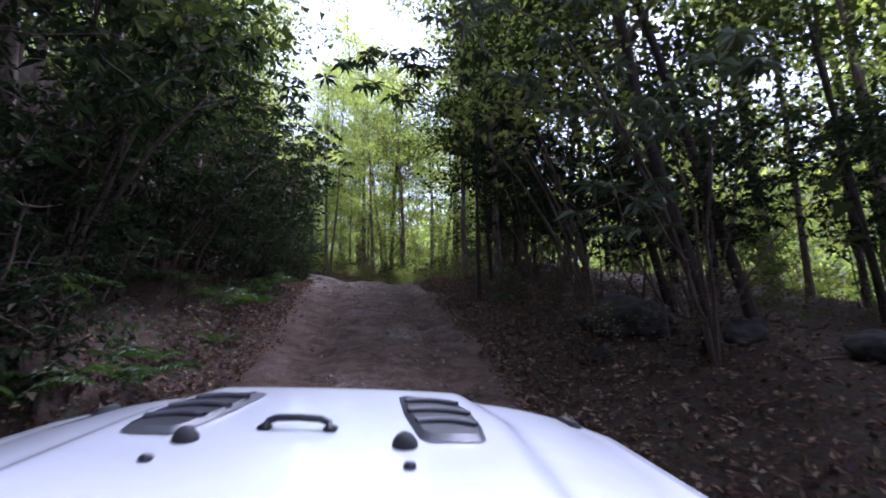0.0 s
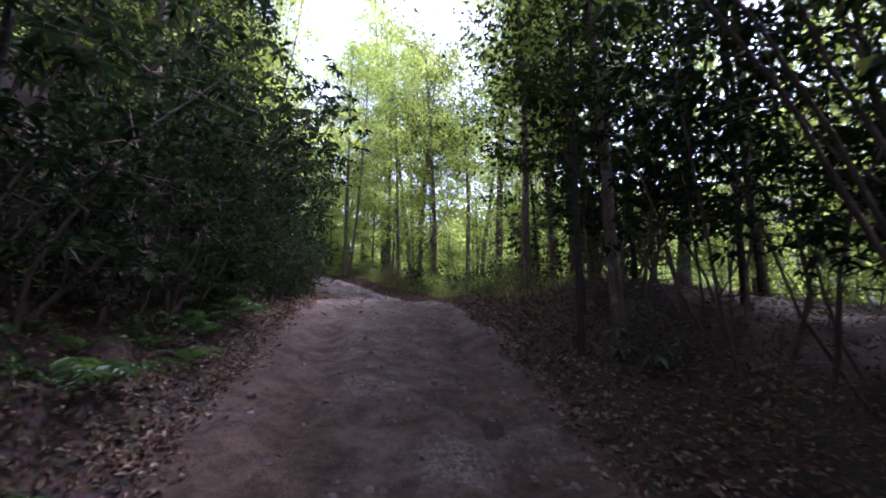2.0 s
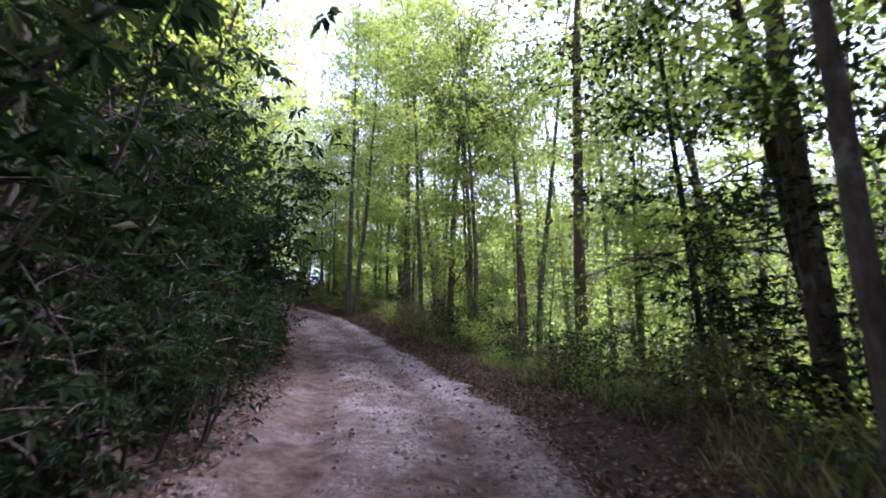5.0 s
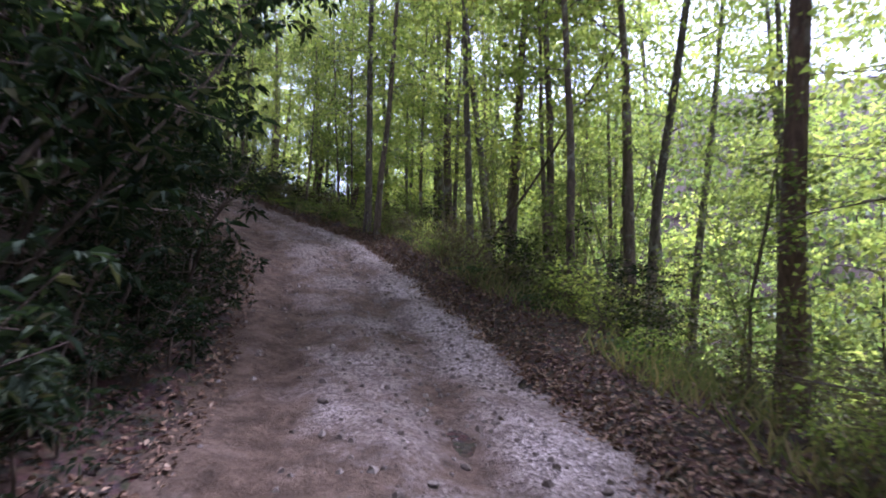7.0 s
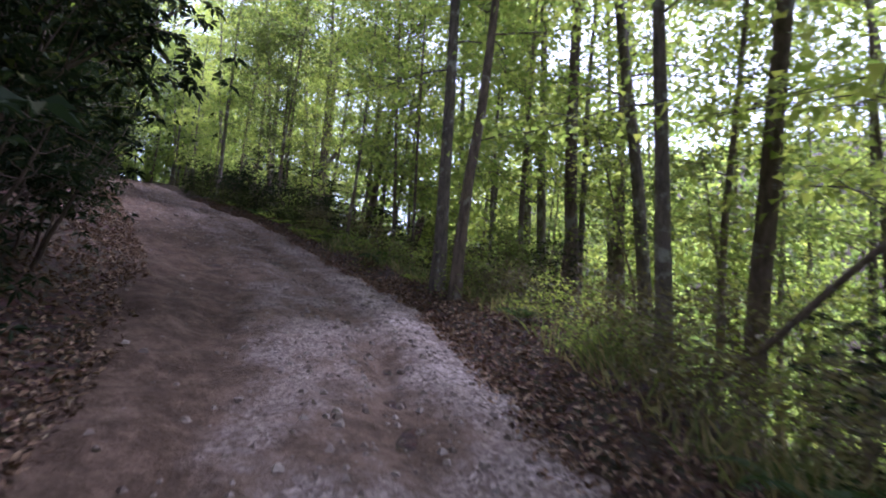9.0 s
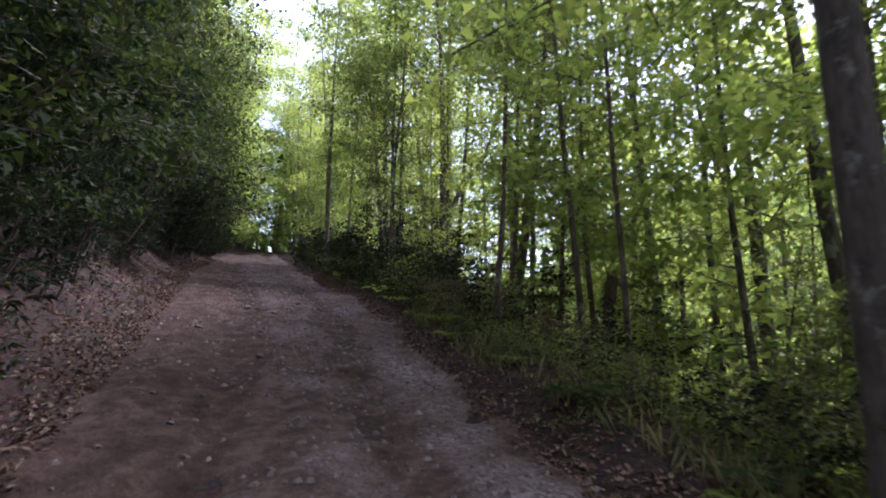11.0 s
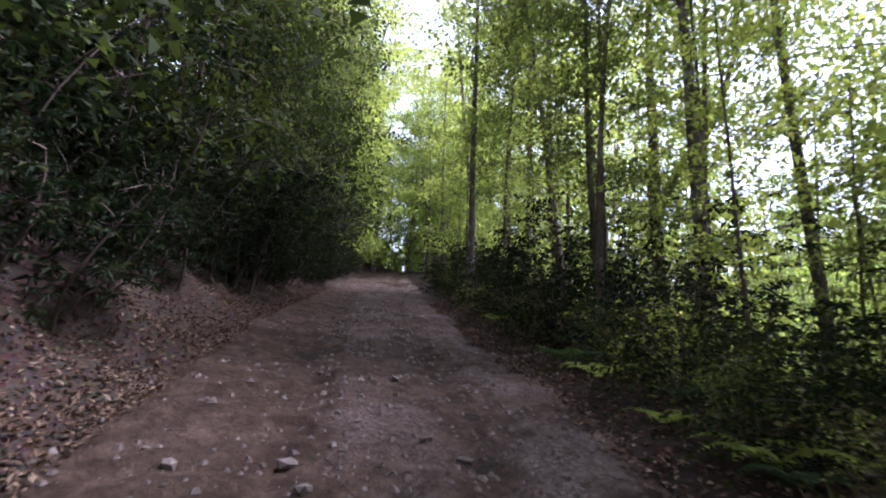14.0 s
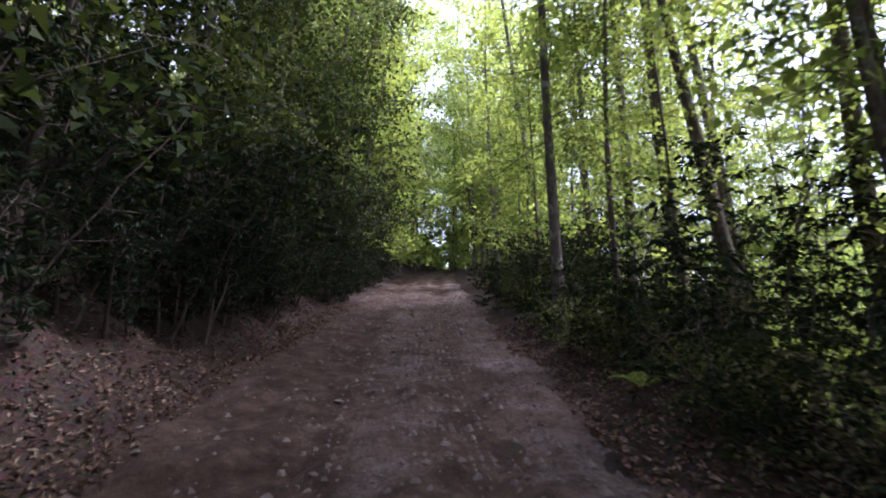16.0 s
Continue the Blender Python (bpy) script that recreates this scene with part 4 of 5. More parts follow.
arch = [forest_tree("tree", "tall tree arching a leafy crown over the road", h, 0.15, 0.5, 4.6, c, 0.19, m_, BARK_BROWN, 370 + k, limbs=28, twigs=3)
        for k, (h, c, m_) in enumerate([(15, 2600, DULL), (17, 2800, BROAD)])]
for k, (s, d, size) in enumerate([(-0.8, -3.8, 0.85), (8.6, -4.0, 0.9), (14.0, -4.2, 0.95), (17.0, 4.9, 0.95), (13.2, 5.2, 0.9), (19.0, -4.8, 1.0), (29.5, 5.0, 1.1), (33.0, 5.8, 1.15), (26.5, 5.8, 1.1), (34.5, -5.2, 0.9), (38.5, -5.6, 0.95), (42.5, -5.8, 1.0), (46.5, -5.6, 1.0), (50.5, -5.2, 0.95), (54.5, -4.8, 0.95), (58.5, -4.2, 0.9), (41, 4.6, 0.95), (45.2, 4.9, 1.0), (49.6, 4.4, 0.95), (54, 4.6, 0.95), (3, -5.0, 0.9), (8, -5.2, 0.9)]):
    x, y = at(s, d)
    stand(arch, k, x, y, r.uniform(0, 360), size, 0, (0, 4 if d < 0 else -4))
bright = [forest_tree("tree", "bright leafy young tree closing the view up the road", h, 0.08, 0.04, 3.0, c, 0.23, BROAD, BARK_GREY, 380 + k, limbs=24, twigs=2)
          for k, (h, c) in enumerate([(12, 1900), (14, 2100), (10, 1700)])]
for k, (s, d, size) in enumerate([(65, -2.6, 0.95), (67.5, -2.5, 1), (71, -2.3, 1), (66, -4.8, 1), (75, 2.6, 0.9), (82, 2.2, 1), (72, -4.6, 1.1), (76, -4.4, 1), (80, -3.6, 1.1), (84, -2.0, 1.1), (88, 0.5, 1.2), (87, 4, 1.1), (83, 5, 1.0), (78, 4.6, 1.0), (73, 4.8, 1.0), (68, 5.6, 0.9),
                                  (63, 6.0, 0.9), (90, -5, 1.2), (86, -8, 1.2), (78, -9, 1.2), (71, -9.5, 1.2)]):
    x, y = at(s, d)
    stand(bright, k, x, y, r.uniform(0, 360), size)
for k, (s, d, size) in enumerate([(6, 12.5, 0.8), (10, 11.5, 0.8), (14, 10.5, 0.75), (2, 12.5, 0.8), (8, 17, 0.95), (13, 16, 0.9), (18, 13, 0.85), (3, 18, 1.0), (18, 19, 1.0), (23, 15, 0.9), (11, 22, 1.0), (5, 23, 1.0)]):
    x, y = at(s, d)
    stand(bright, k, x, y, r.uniform(0, 360), size)
for k, (x, y) in enumerate([(-12.5, 47), (-6.5, 46), (-1.5, 48), (4.5, 46), (-11, 53), (-2, 54), (-7.5, 38.6)]):
    stand(bright, k, x, y, r.uniform(0, 360), 0.95 + 0.02 * k)

for k, (s, d, size) in enumerate([(92, -2, 1.0), (94, 1.5, 1.1), (96, -4.5, 1.1), (93, 4.5, 1.0), (98, 0, 1.2)]):
    x, y = at(s, d)
    stand(bright, k, x, y, r.uniform(0, 360), size)
for k, (s, d) in enumerate([(86, -2.6), (87, 2.4), (89.5, -1.2), (90, 0.6), (90.5, 2.0), (91, -2.8), (92, -0.4), (92.5, 1.2), (88, -3.8), (89, 3.4), (82, -2.7), (79, 2.6), (84, 2.9)]):
    x, y = at(s, d)
    stand(young[:1], k, x, y, r.uniform(0, 360), r.uniform(0.7, 1.0))

# ---- far wooded hillside across the valley ----
r = np.random.default_rng(55)
fx, fy = r.uniform(-110, 170, 160000), r.uniform(10, 210, 160000)
fs, fd, fz = along(fx, fy)
keep = ((fd > 30) & (fd < 130)) | ((fs > 84) & (np.abs(fd) < 70))
keep &= r.uniform(0, 1, len(fx)) < 45 / np.hypot(fx + 5, fy - 20)
fx, fy, fd = fx[keep][:44000], fy[keep][:44000], fd[keep][:44000]
tall_ = 0.6 + 9 * (0.5 + 0.5 * wave(fx, fy, 71, 9)) * r.uniform(0.1, 1.0, len(fx))
base = np.stack([fx, fy, ground_z(fx, fy) + tall_], 1)
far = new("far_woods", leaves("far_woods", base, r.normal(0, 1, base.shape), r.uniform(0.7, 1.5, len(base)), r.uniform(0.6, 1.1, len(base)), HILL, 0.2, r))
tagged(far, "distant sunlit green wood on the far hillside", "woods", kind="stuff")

# ---- leaf litter, grass and weeds on the banks ----
r = np.random.default_rng(61)
ls = r.uniform(-2, 54, 44000)
right_side = r.uniform(0, 1, len(ls)) < lerp(ls, (26, 0.6), (34, 0.88))
off = r.exponential(1.1, len(ls)) - 0.25
ld = np.where(right_side, right_edge(ls) + off, left_edge(ls) - off)
px, py = np.interp(ls, sl, line[:, 0]) + np.interp(ls, sl, side[:, 0]) * ld, np.interp(ls, sl, line[:, 1]) + np.interp(ls, sl, side[:, 1]) * ld
base = np.stack([px, py, ground_z(px, py) + r.uniform(0.0, 0.035, len(ls))], 1)
way = r.normal(0, 1, base.shape) * [1, 1, 0.3]
litter = new("leaf_litter", leaves("leaf_litter", base, way, r.uniform(0.04, 0.09, len(ls)), r.uniform(0.022, 0.05, len(ls)), DRY, -0.05, r))
ls = np.r_[r.uniform(0.5, 16, 15000), r.uniform(27, 58, 20000), r.uniform(18, 34, 9000), r.uniform(0, 14, 8000)]
ld = np.where(ls < 16.0, right_edge(ls) - 0.2 + np.where(r.uniform(0, 1, len(ls)) < 0.5, r.exponential(1.6, len(ls)), r.uniform(0, 9, len(ls))), left_edge(ls) + 0.3 - np.abs(r.normal(0, 1.3, len(ls))))
ld[35000:44000] = right_edge(ls[35000:44000]) - 0.15 + np.abs(r.normal(0, 0.95, 9000))
ld[44000:] = left_edge(ls[44000:]) + 0.1 - np.abs(r.normal(0, 1.4, 8000))
px, py = np.interp(ls, sl, line[:, 0]) + np.interp(ls, sl, side[:, 0]) * ld, np.interp(ls, sl, line[:, 1]) + np.interp(ls, sl, side[:, 1]) * ld
base = np.stack([px, py, ground_z(px, py) + r.uniform(0.0, 0.05, len(ls))], 1)
more = new("leaf_litter", leaves("leaf_litter", base, r.normal(0, 1, base.shape) * [1, 1, 0.45], r.uniform(0.04, 0.085, len(ls)), r.uniform(0.022, 0.048, len(ls)), DRY, -0.08, r))
tagged(more, "deep drifts of brown dead leaves under the trees", "leaf litter", kind="stuff")
tagged(litter, "brown curled dead leaves on the road banks", "leaf litter", kind="stuff")

gs_ = r.uniform(14, 41, 8000)
clump = wave(gs_, gs_ * 0.3, 81, 1.5)
gd_ = right_edge(gs_) + lerp(gs_, (20, 0.7), (32, 0.6), (38, 0.25)) + np.abs(r.normal(0, 0.8, len(gs_)))
keep = (clump + r.normal(0, 0.5, len(gs_))) > -0.1
gs_, gd_ = gs_[keep], gd_[keep]
px, py = np.interp(gs_, sl, line[:, 0]) + np.interp(gs_, sl, side[:, 0]) * gd_, np.interp(gs_, sl, line[:, 1]) + np.interp(gs_, sl, side[:, 1]) * gd_
base = np.stack([px, py, ground_z(px, py) - 0.02], 1)
way = np.stack([r.normal(0, 0.45, len(px)), r.normal(0, 0.45, len(px)), np.ones(len(px))], 1)
grass = new("grass", leaves("grass", base, way, r.uniform(0.12, 0.42, len(px)), r.uniform(0.012, 0.03, len(px)), GRASS, 0.1, r))
tagged(grass, "tufts of green and straw grass along the road edge", "grass", kind="stuff")


def fern(seed, size, material=FERN):
    """A fern: arching fronds, each with rows of leaflets."""
    r = np.random.default_rng(seed)
    root = thing("fern", "green woodland fern with arching fronds on the road bank", "fern", "ferns on the banks")
    for k in range(7):
        a = k * 0.9 + r.uniform(-0.3, 0.3)
        u = np.linspace(0, 1, 16)
        ln = size * r.uniform(0.8, 1.15)
        out = np.stack([np.cos(a) * u * ln * 0.85, np.sin(a) * u * ln * 0.85, ln * (0.9 * u - 0.75 * u ** 2)], 1)
        across = np.array([-np.sin(a), np.cos(a), 0])
        w = size * 0.19 * np.sin(np.pi * np.clip(u * 0.9 + 0.1, 0, 1)) + 0.01
        base = np.concatenate([out[1:], out[1:]])
        way = np.concatenate([np.tile(across + [np.cos(a) * 0.3, np.sin(a) * 0.3, -0.15], (15, 1)), np.tile(-across + [np.cos(a) * 0.3, np.sin(a) * 0.3, -0.15], (15, 1))])
        part("frond", leaves("frond", base, way, np.concatenate([w[1:], w[1:]]), size * 0.05, material, 0.1, r), root)
    return root


ferns = [fern(700 + k, z) for k, z in enumerate((0.55, 0.7, 0.45))]
r = np.random.default_rng(66)
n = 0
for s, d, size in [(1.8, -2.3, 1), (2.6, -2.7, 1.1), (3.4, -2.2, 1), (4.3, -2.5, 0.9), (5.1, -2.1, 1), (6.2, -2.3, 1), (7.4, -2.0, 0.8), (8.8, -2.2, 1), (9.9, -1.9, 1), (10.8, -2.1, 1.1), (11.5, -1.9, 0.9), (3.0, -3.3, 1),
                   (4.8, -3.1, 1), (27, 2.6, 0.8), (30.5, 2.6, 0.9), (33.5, 2.7, 0.9), (35.2, 2.6, 1), (37, 2.7, 1), (38.5, 2.5, 0.9), (40, 2.7, 1), (41.3, 2.5, 1), (43, 2.8, 0.9), (44.8, 2.5, 1), (46.7, 2.7, 0.8), (49, 2.8, 0.9),
                   (42, -4.1, 0.7), (47, -4.3, 0.8), (51, -4.0, 0.7)]:
    x, y = at(s, d)
    stand(ferns, n, x, y, r.uniform(0, 360), size, -0.02)
    n += 1

for s in np.arange(0.8, 13, 0.42):
    x, y = at(s, float(left_edge(s)) - 0.55 - r.exponential(0.75))
    stand(ferns, n, x, y, r.uniform(0, 360), r.uniform(0.7, 1.25), -0.02)
    n += 1
light_ferns = [fern(720 + k, z, BROAD) for k, z in enumerate((0.5, 0.6))]
for s, d, size in [(38.6, 2.35, 0.9), (39.6, 2.5, 1.0), (40.5, 2.3, 0.9), (41.6, 2.6, 1.1), (42.6, 2.4, 0.9), (44.0, 2.5, 1.0), (36.8, 2.5, 0.8), (48.6, 2.5, 0.8), (33.4, 2.4, 0.7)]:
    x, y = at(s, d)
    stand(light_ferns, n, x, y, r.uniform(0, 360), size, -0.02)
    n += 1
shrubs = [sapling("shrub", lab, 840 + k, h, sp, c, lf, m_, 0.02, 26)
          for k, (lab, h, sp, c, lf, m_) in enumerate([
              ("twiggy brown shrub with few leaves beyond the road shoulder", 1.5, 0.9, 300, 0.065, TWIG), ("twiggy olive-green shrub beyond the road shoulder", 1.9, 0.95, 620, 0.07, DULL),
              ("low brown brush with sparse leaves beside the road", 1.0, 0.8, 260, 0.06, TWIG), ("young yellow-green shrub beside the road", 1.3, 0.8, 480, 0.075, BROAD)])]
for s in np.r_[np.arange(17.5, 36, 0.85), np.arange(36, 60, 0.55)]:
    x, y = at(s, float(right_edge(s)) + lerp(s, (36, 1.7), (42, 1.2)) + r.uniform(0, 2.2))
    stand(shrubs, n, x, y, r.uniform(0, 360), r.uniform(0.7, 1.1))
    n += 1
for s, d in [(5.6, 2.3), (6.6, 2.7), (7.4, 2.2), (8.3, 2.9), (9.1, 2.4), (10.2, 2.7), (11.0, 2.2), (12.1, 2.8), (12.9, 2.3), (14.0, 2.7), (15.0, 2.3), (4.6, 3.0), (9.6, 3.4), (13.4, 3.3),
             (21.5, 3.6), (22.4, 4.2), (23.2, 3.5), (24.0, 3.9), (24.9, 3.3), (25.6, 4.0), (26.4, 3.2), (27.2, 3.6), (28.0, 3.0), (28.8, 3.5), (29.6, 3.1), (30.4, 3.6), (31.3, 3.2), (32.2, 3.6), (33.1, 3.3), (34.0, 3.7)]:
    x, y = at(s, d)
    stand(shrubs[0:1] + shrubs[2:3], n, x, y, r.uniform(0, 360), r.uniform(0.4, 0.75) if s < 20 else r.uniform(0.7, 1.0))
    n += 1
brush = [sapling("bush", lab, 860 + k, h, sp, c, lf, m_, 0.0, 22)
         for k, (lab, h, sp, c, lf, m_) in enumerate([
             ("dense low green bush along the road verge", 1.0, 0.75, 640, 0.06, DULL), ("dense olive-brown bush along the road verge", 1.15, 0.8, 640, 0.055, TWIG),
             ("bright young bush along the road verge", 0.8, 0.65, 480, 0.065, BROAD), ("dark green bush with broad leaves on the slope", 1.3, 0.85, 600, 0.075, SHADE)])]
for s in np.arange(16.5, 62, 0.42):
    x, y = at(s, float(right_edge(s)) + lerp(s, (18, 1.1), (23, 1.45), (28, 1.2), (32, 0.75), (60, 0.7)) + r.exponential(0.9))
    stand(brush, int(r.choice([0, 1, 1, 1, 3] if s < 28 else [0, 1, 2, 1, 2] if s < 40 else [0, 3, 3, 1, 1])), x, y, r.uniform(0, 360), r.uniform(0.65, 1.15), 0.08)
weeds = [sapling("roadside_weed", "leafy green weed at the road edge", 800 + k, h, sp, c, lf, m_, 0.1, 9)
         for k, (h, sp, c, lf, m_) in enumerate([(0.6, 0.35, 160, 0.07, BROAD), (0.8, 0.45, 200, 0.07, TWIG), (1.1, 0.55, 280, 0.075, BROAD), (0.45, 0.35, 140, 0.09, FERN)])]
for s in np.arange(15, 62, 0.5):
    x, y = at(s, float(right_edge(s)) + 0.95 + r.exponential(0.7))
    stand(weeds, n, x, y, r.uniform(0, 360), r.uniform(0.7, 1.2))
    n += 1
for s in np.arange(0, 16, 1.0):
    x, y = at(s, float(thicket(s)) - 0.7 - r.exponential(0.5))
    stand(weeds[1:2] + weeds[3:], n, x, y, r.uniform(0, 360), r.uniform(0.5, 0.9))
    n += 1


# ---- hemlock with bare low branches, boulder, rocks, stump and fallen branches ----
def hemlock():
    r = np.random.default_rng(91)
    root = thing("hemlock_tree", "dark-trunked hemlock with long bare lower branches beside the road", "tree")
    trunk = bent((0, 0, -0.4), (-0.06, 0.02, 1), 15, 12, 0.012, r)
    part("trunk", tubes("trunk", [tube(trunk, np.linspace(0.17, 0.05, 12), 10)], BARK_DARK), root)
    twigs, base = [], []
    for k in range(26):
        h = 0.5 + k * 0.42 + r.uniform(-0.1, 0.1)
        a = r.uniform(2.2, 4.6) if k % 3 else r.uniform(0, 6.28)
        p = np.array([np.interp(h, trunk[:, 2], trunk[:, c]) for c in range(3)])
        ln = r.uniform(2.8, 5.2) * (1 - k / 40)
        limb = bent(p, (np.cos(a), np.sin(a), r.uniform(-0.05, 0.12)), ln, 8, 0.07, r, -0.01)
        part("branch", tubes("branch", [tube(limb, np.linspace(0.024, 0.006, 8), 5)], BARK_BROWN), root)
        for j in range(7):
            q = limb[r.integers(2, 8)]
            b = a + r.choice([-1, 1]) * r.uniform(0.5, 1.1)
            t = bent(q, (np.cos(b), np.sin(b), r.uniform(-0.15, 0.1)), ln * r.uniform(0.15, 0.35), 4, 0.12, r)
            twigs.append(tube(t, np.linspace(0.008, 0.002, 4), 3))
            if h > 3.2:
                base.append(np.repeat(t, 14, 0) + r.normal(0, 0.09, (56, 3)) * [1, 1, 0.35])
    tagged(part("twigwork", tubes("twigwork", twigs, BARK_BROWN), root), kind="stuff")
    base = np.concatenate(base)
    tagged(part("needles", leaves("needles", base, r.normal(0, 1, base.shape) * [1, 1, 0.3], 0.07, 0.016, PINE, 0.1, r), root), kind="stuff")
    return root


stand([hemlock()], 0, 3.2, 18.9, 0, 1.0)


def rock_mesh(name, seed, sub, size, material, rough=0.07):
    r = np.random.default_rng(seed)
    bm = bmesh.new()
    bmesh.ops.create_icosphere(bm, subdivisions=sub, radius=1)
    cuts = [(unit(r.normal(0, 1, 3)), r.uniform(0.55, 0.85)) for _ in range(9)]
    for v in bm.verts:
        p = np.array(v.co)
        for nrm, far_ in cuts:
            over = p @ nrm - far_
            if over > 0:
                p = p - nrm * over * 0.9
        p = p * (1 + rough * (float(noise.noise(Vector(p * 2.3 + seed))) + 0.6 * float(noise.noise(Vector(p * 6.1 + seed)))))
        v.co = Vector(p * np.array(size))
    me = bpy.data.meshes.new(name)
    bm.to_mesh(me)
    bm.free()
    for f in me.polygons:
        f.use_smooth = sub > 2
    me.materials.append(material)
    return me


def moss_stone():
    m, nt, b = mat("mossy_dark_stone", 0.9, 0.2)
    n1 = noise_tex(nt, 7, 6, 0.65)
    n2 = noise_tex(nt, 2.2, 4, 0.6)
    col = ramp(nt, n1, [(0.3, (0.012, 0.011, 0.011)), (0.7, (0.046, 0.042, 0.040))])
    col = mixc(nt, ramp(nt, n2, [(0.52, (0, 0, 0)), (0.66, (0.6, 0.6, 0.6))]), col, (0.03, 0.036, 0.016))
    nt.links.new(col, b.inputs["Base Color"])
    bump(nt, b, n1, 0.8, 0.03)
    return m


MOSS = moss_stone()
for lab, x, y, size, sink, turn in [("large dark mossy boulder half buried in leaf litter", 2.2, 6.3, (0.6, 0.42, 0.36), 0.14, 20), ("grey angular rock lying on leaf litter", 2.95, 5.3, (0.34, 0.28, 0.22), 0.05, 60),
                                    ("mossy stone half buried in leaf litter", 1.66, 5.6, (0.22, 0.15, 0.11), 0.05, 110), ("grey rock at the wood's edge", 3.6, 4.3, (0.36, 0.26, 0.2), 0.05, 10),
                                    ("grey rock on the bank above the road", -4.1, 7.2, (0.3, 0.24, 0.18), 0.06, 80)]:
    ob = new("boulder", rock_mesh("boulder", int(x * 10 + 70), 4, size, MOSS, 0.24))
    ob.matrix_basis = pose(x, y, gz(x, y) + size[2] * 0.45 - sink, 0, 0, turn)
    tagged(ob, lab, "boulder", "boulders under the trees")


def leaning_trunk():
    r = np.random.default_rng(97)
    root = thing("leaning_tree", "dark crooked leaning tree trunk beside a boulder", "tree")
    p = np.array([(0.04, 0, -0.3), (0.02, 0, 0.3), (-0.08, 0.02, 0.9), (-0.24, 0.05, 1.7), (-0.38, 0.1, 2.5), (-0.46, 0.1, 3.4), (-0.6, 0.2, 4.4), (-0.75, 0.3, 5.6), (-0.9, 0.4, 7.0)])
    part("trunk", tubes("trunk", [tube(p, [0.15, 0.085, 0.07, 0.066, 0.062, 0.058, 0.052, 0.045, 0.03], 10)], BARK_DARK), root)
    limbs = []
    for k in range(8):
        q = p[r.integers(4, 9)]
        a = r.uniform(0, 6.28)
        limbs.append(bent(q, (np.cos(a), np.sin(a), 0.5), 1.6, 5, 0.15, r))
        part("branch", tubes("branch", [tube(limbs[-1], np.linspace(0.03, 0.008, 5), 5)], BARK_BROWN), root)
    base = np.concatenate([np.repeat(t[1:], 70, 0) + r.normal(0, 0.3, (280, 3)) for t in limbs])
    tagged(part("foliage", leaves("foliage", base, r.normal(0, 1, base.shape) * [1, 1, 0.3], 0.11, 0.06, DULL, 0.2, r), root), kind="stuff")
    return root


stand([leaning_trunk()], 0, 2.5, 5.0, 0, 1.0)


def crooked_tree():
    """A stout trunk that forks low, one limb sweeping out and up."""
    r = np.random.default_rng(98)
    root = thing("tree", "stout crooked tree forking into a sweeping limb", "tree", "woodland trees")
    p = bent((0, 0, -0.5), (-0.02, 0, 1), 15, 14, 0.03, r)
    part("trunk", tubes("trunk", [tube(p, np.linspace(0.22, 0.05, 14), 10)], BARK_BROWN), root)
    limb = np.array([(0, 0, 5.0), (0.25, 0.08, 5.7), (0.55, 0.17, 6.2), (1.0, 0.3, 6.7), (1.4, 0.43, 7.4), (1.65, 0.5, 8.3), (1.95, 0.6, 9.3), (2.0, 0.65, 10.6), (2.3, 0.7, 12.0)])
    part("limb", tubes("limb", [tube(limb, np.linspace(0.13, 0.04, 9), 8)], BARK_BROWN), root)
    ends = []
    for k in range(22):
        q = p[r.integers(6, 14)] if k % 2 else limb[r.integers(3, 9)]
        a = r.uniform(0, 6.28)
        ends.append(bent(q, (np.cos(a), np.sin(a), r.uniform(0.2, 0.8)), r.uniform(1.2, 2.6), 5, 0.2, r))
        part("branch", tubes("branch", [tube(ends[-1], np.linspace(0.03, 0.006, 5), 4)], BARK_BROWN), root)
    base = np.concatenate([np.repeat(t[2:], 26, 0) + r.normal(0, 0.35, (78, 3)) for t in ends])
    tagged(part("crown", leaflets("crown", base, r.normal(0, 1, base.shape) * [1, 1, 0.4], 0.16, 0.11, BROAD, r), root), kind="stuff")
    return root


stand([crooked_tree()], 0, -18.0, 47.6, 0, 1.0)


def leaning_snag():
    r = np.random.default_rng(99)
    root = thing("dead_tree", "thin bare dead tree leaning against the standing trees", "tree")
    a, b = np.array((-4.0, 28.93, gz(-4.0, 28.93) - 0.15)), np.array((-1.0, 26.4, 10.2))
    p = a + (b - a) * np.linspace(0, 1, 10)[:, None] + r.normal(0, 0.03, (10, 3)) - [0, 0, 0.25] * np.sin(np.linspace(0, 3.14, 10))[:, None]
    part("trunk", tubes("trunk", [tube(p, np.linspace(0.04, 0.016, 10), 8)], BARK_BROWN), root)
    for k in range(5):
        t = bent(p[r.integers(3, 9)], (r.uniform(-0.3, 0.8), r.uniform(-0.8, 0.3), 0.5), r.uniform(0.5, 1.1), 5, 0.15, r)
        part("branch", tubes("branch", [tube(t, np.linspace(0.014, 0.004, 5), 5)], BARK_DARK), root)
    return root


leaning_snag()


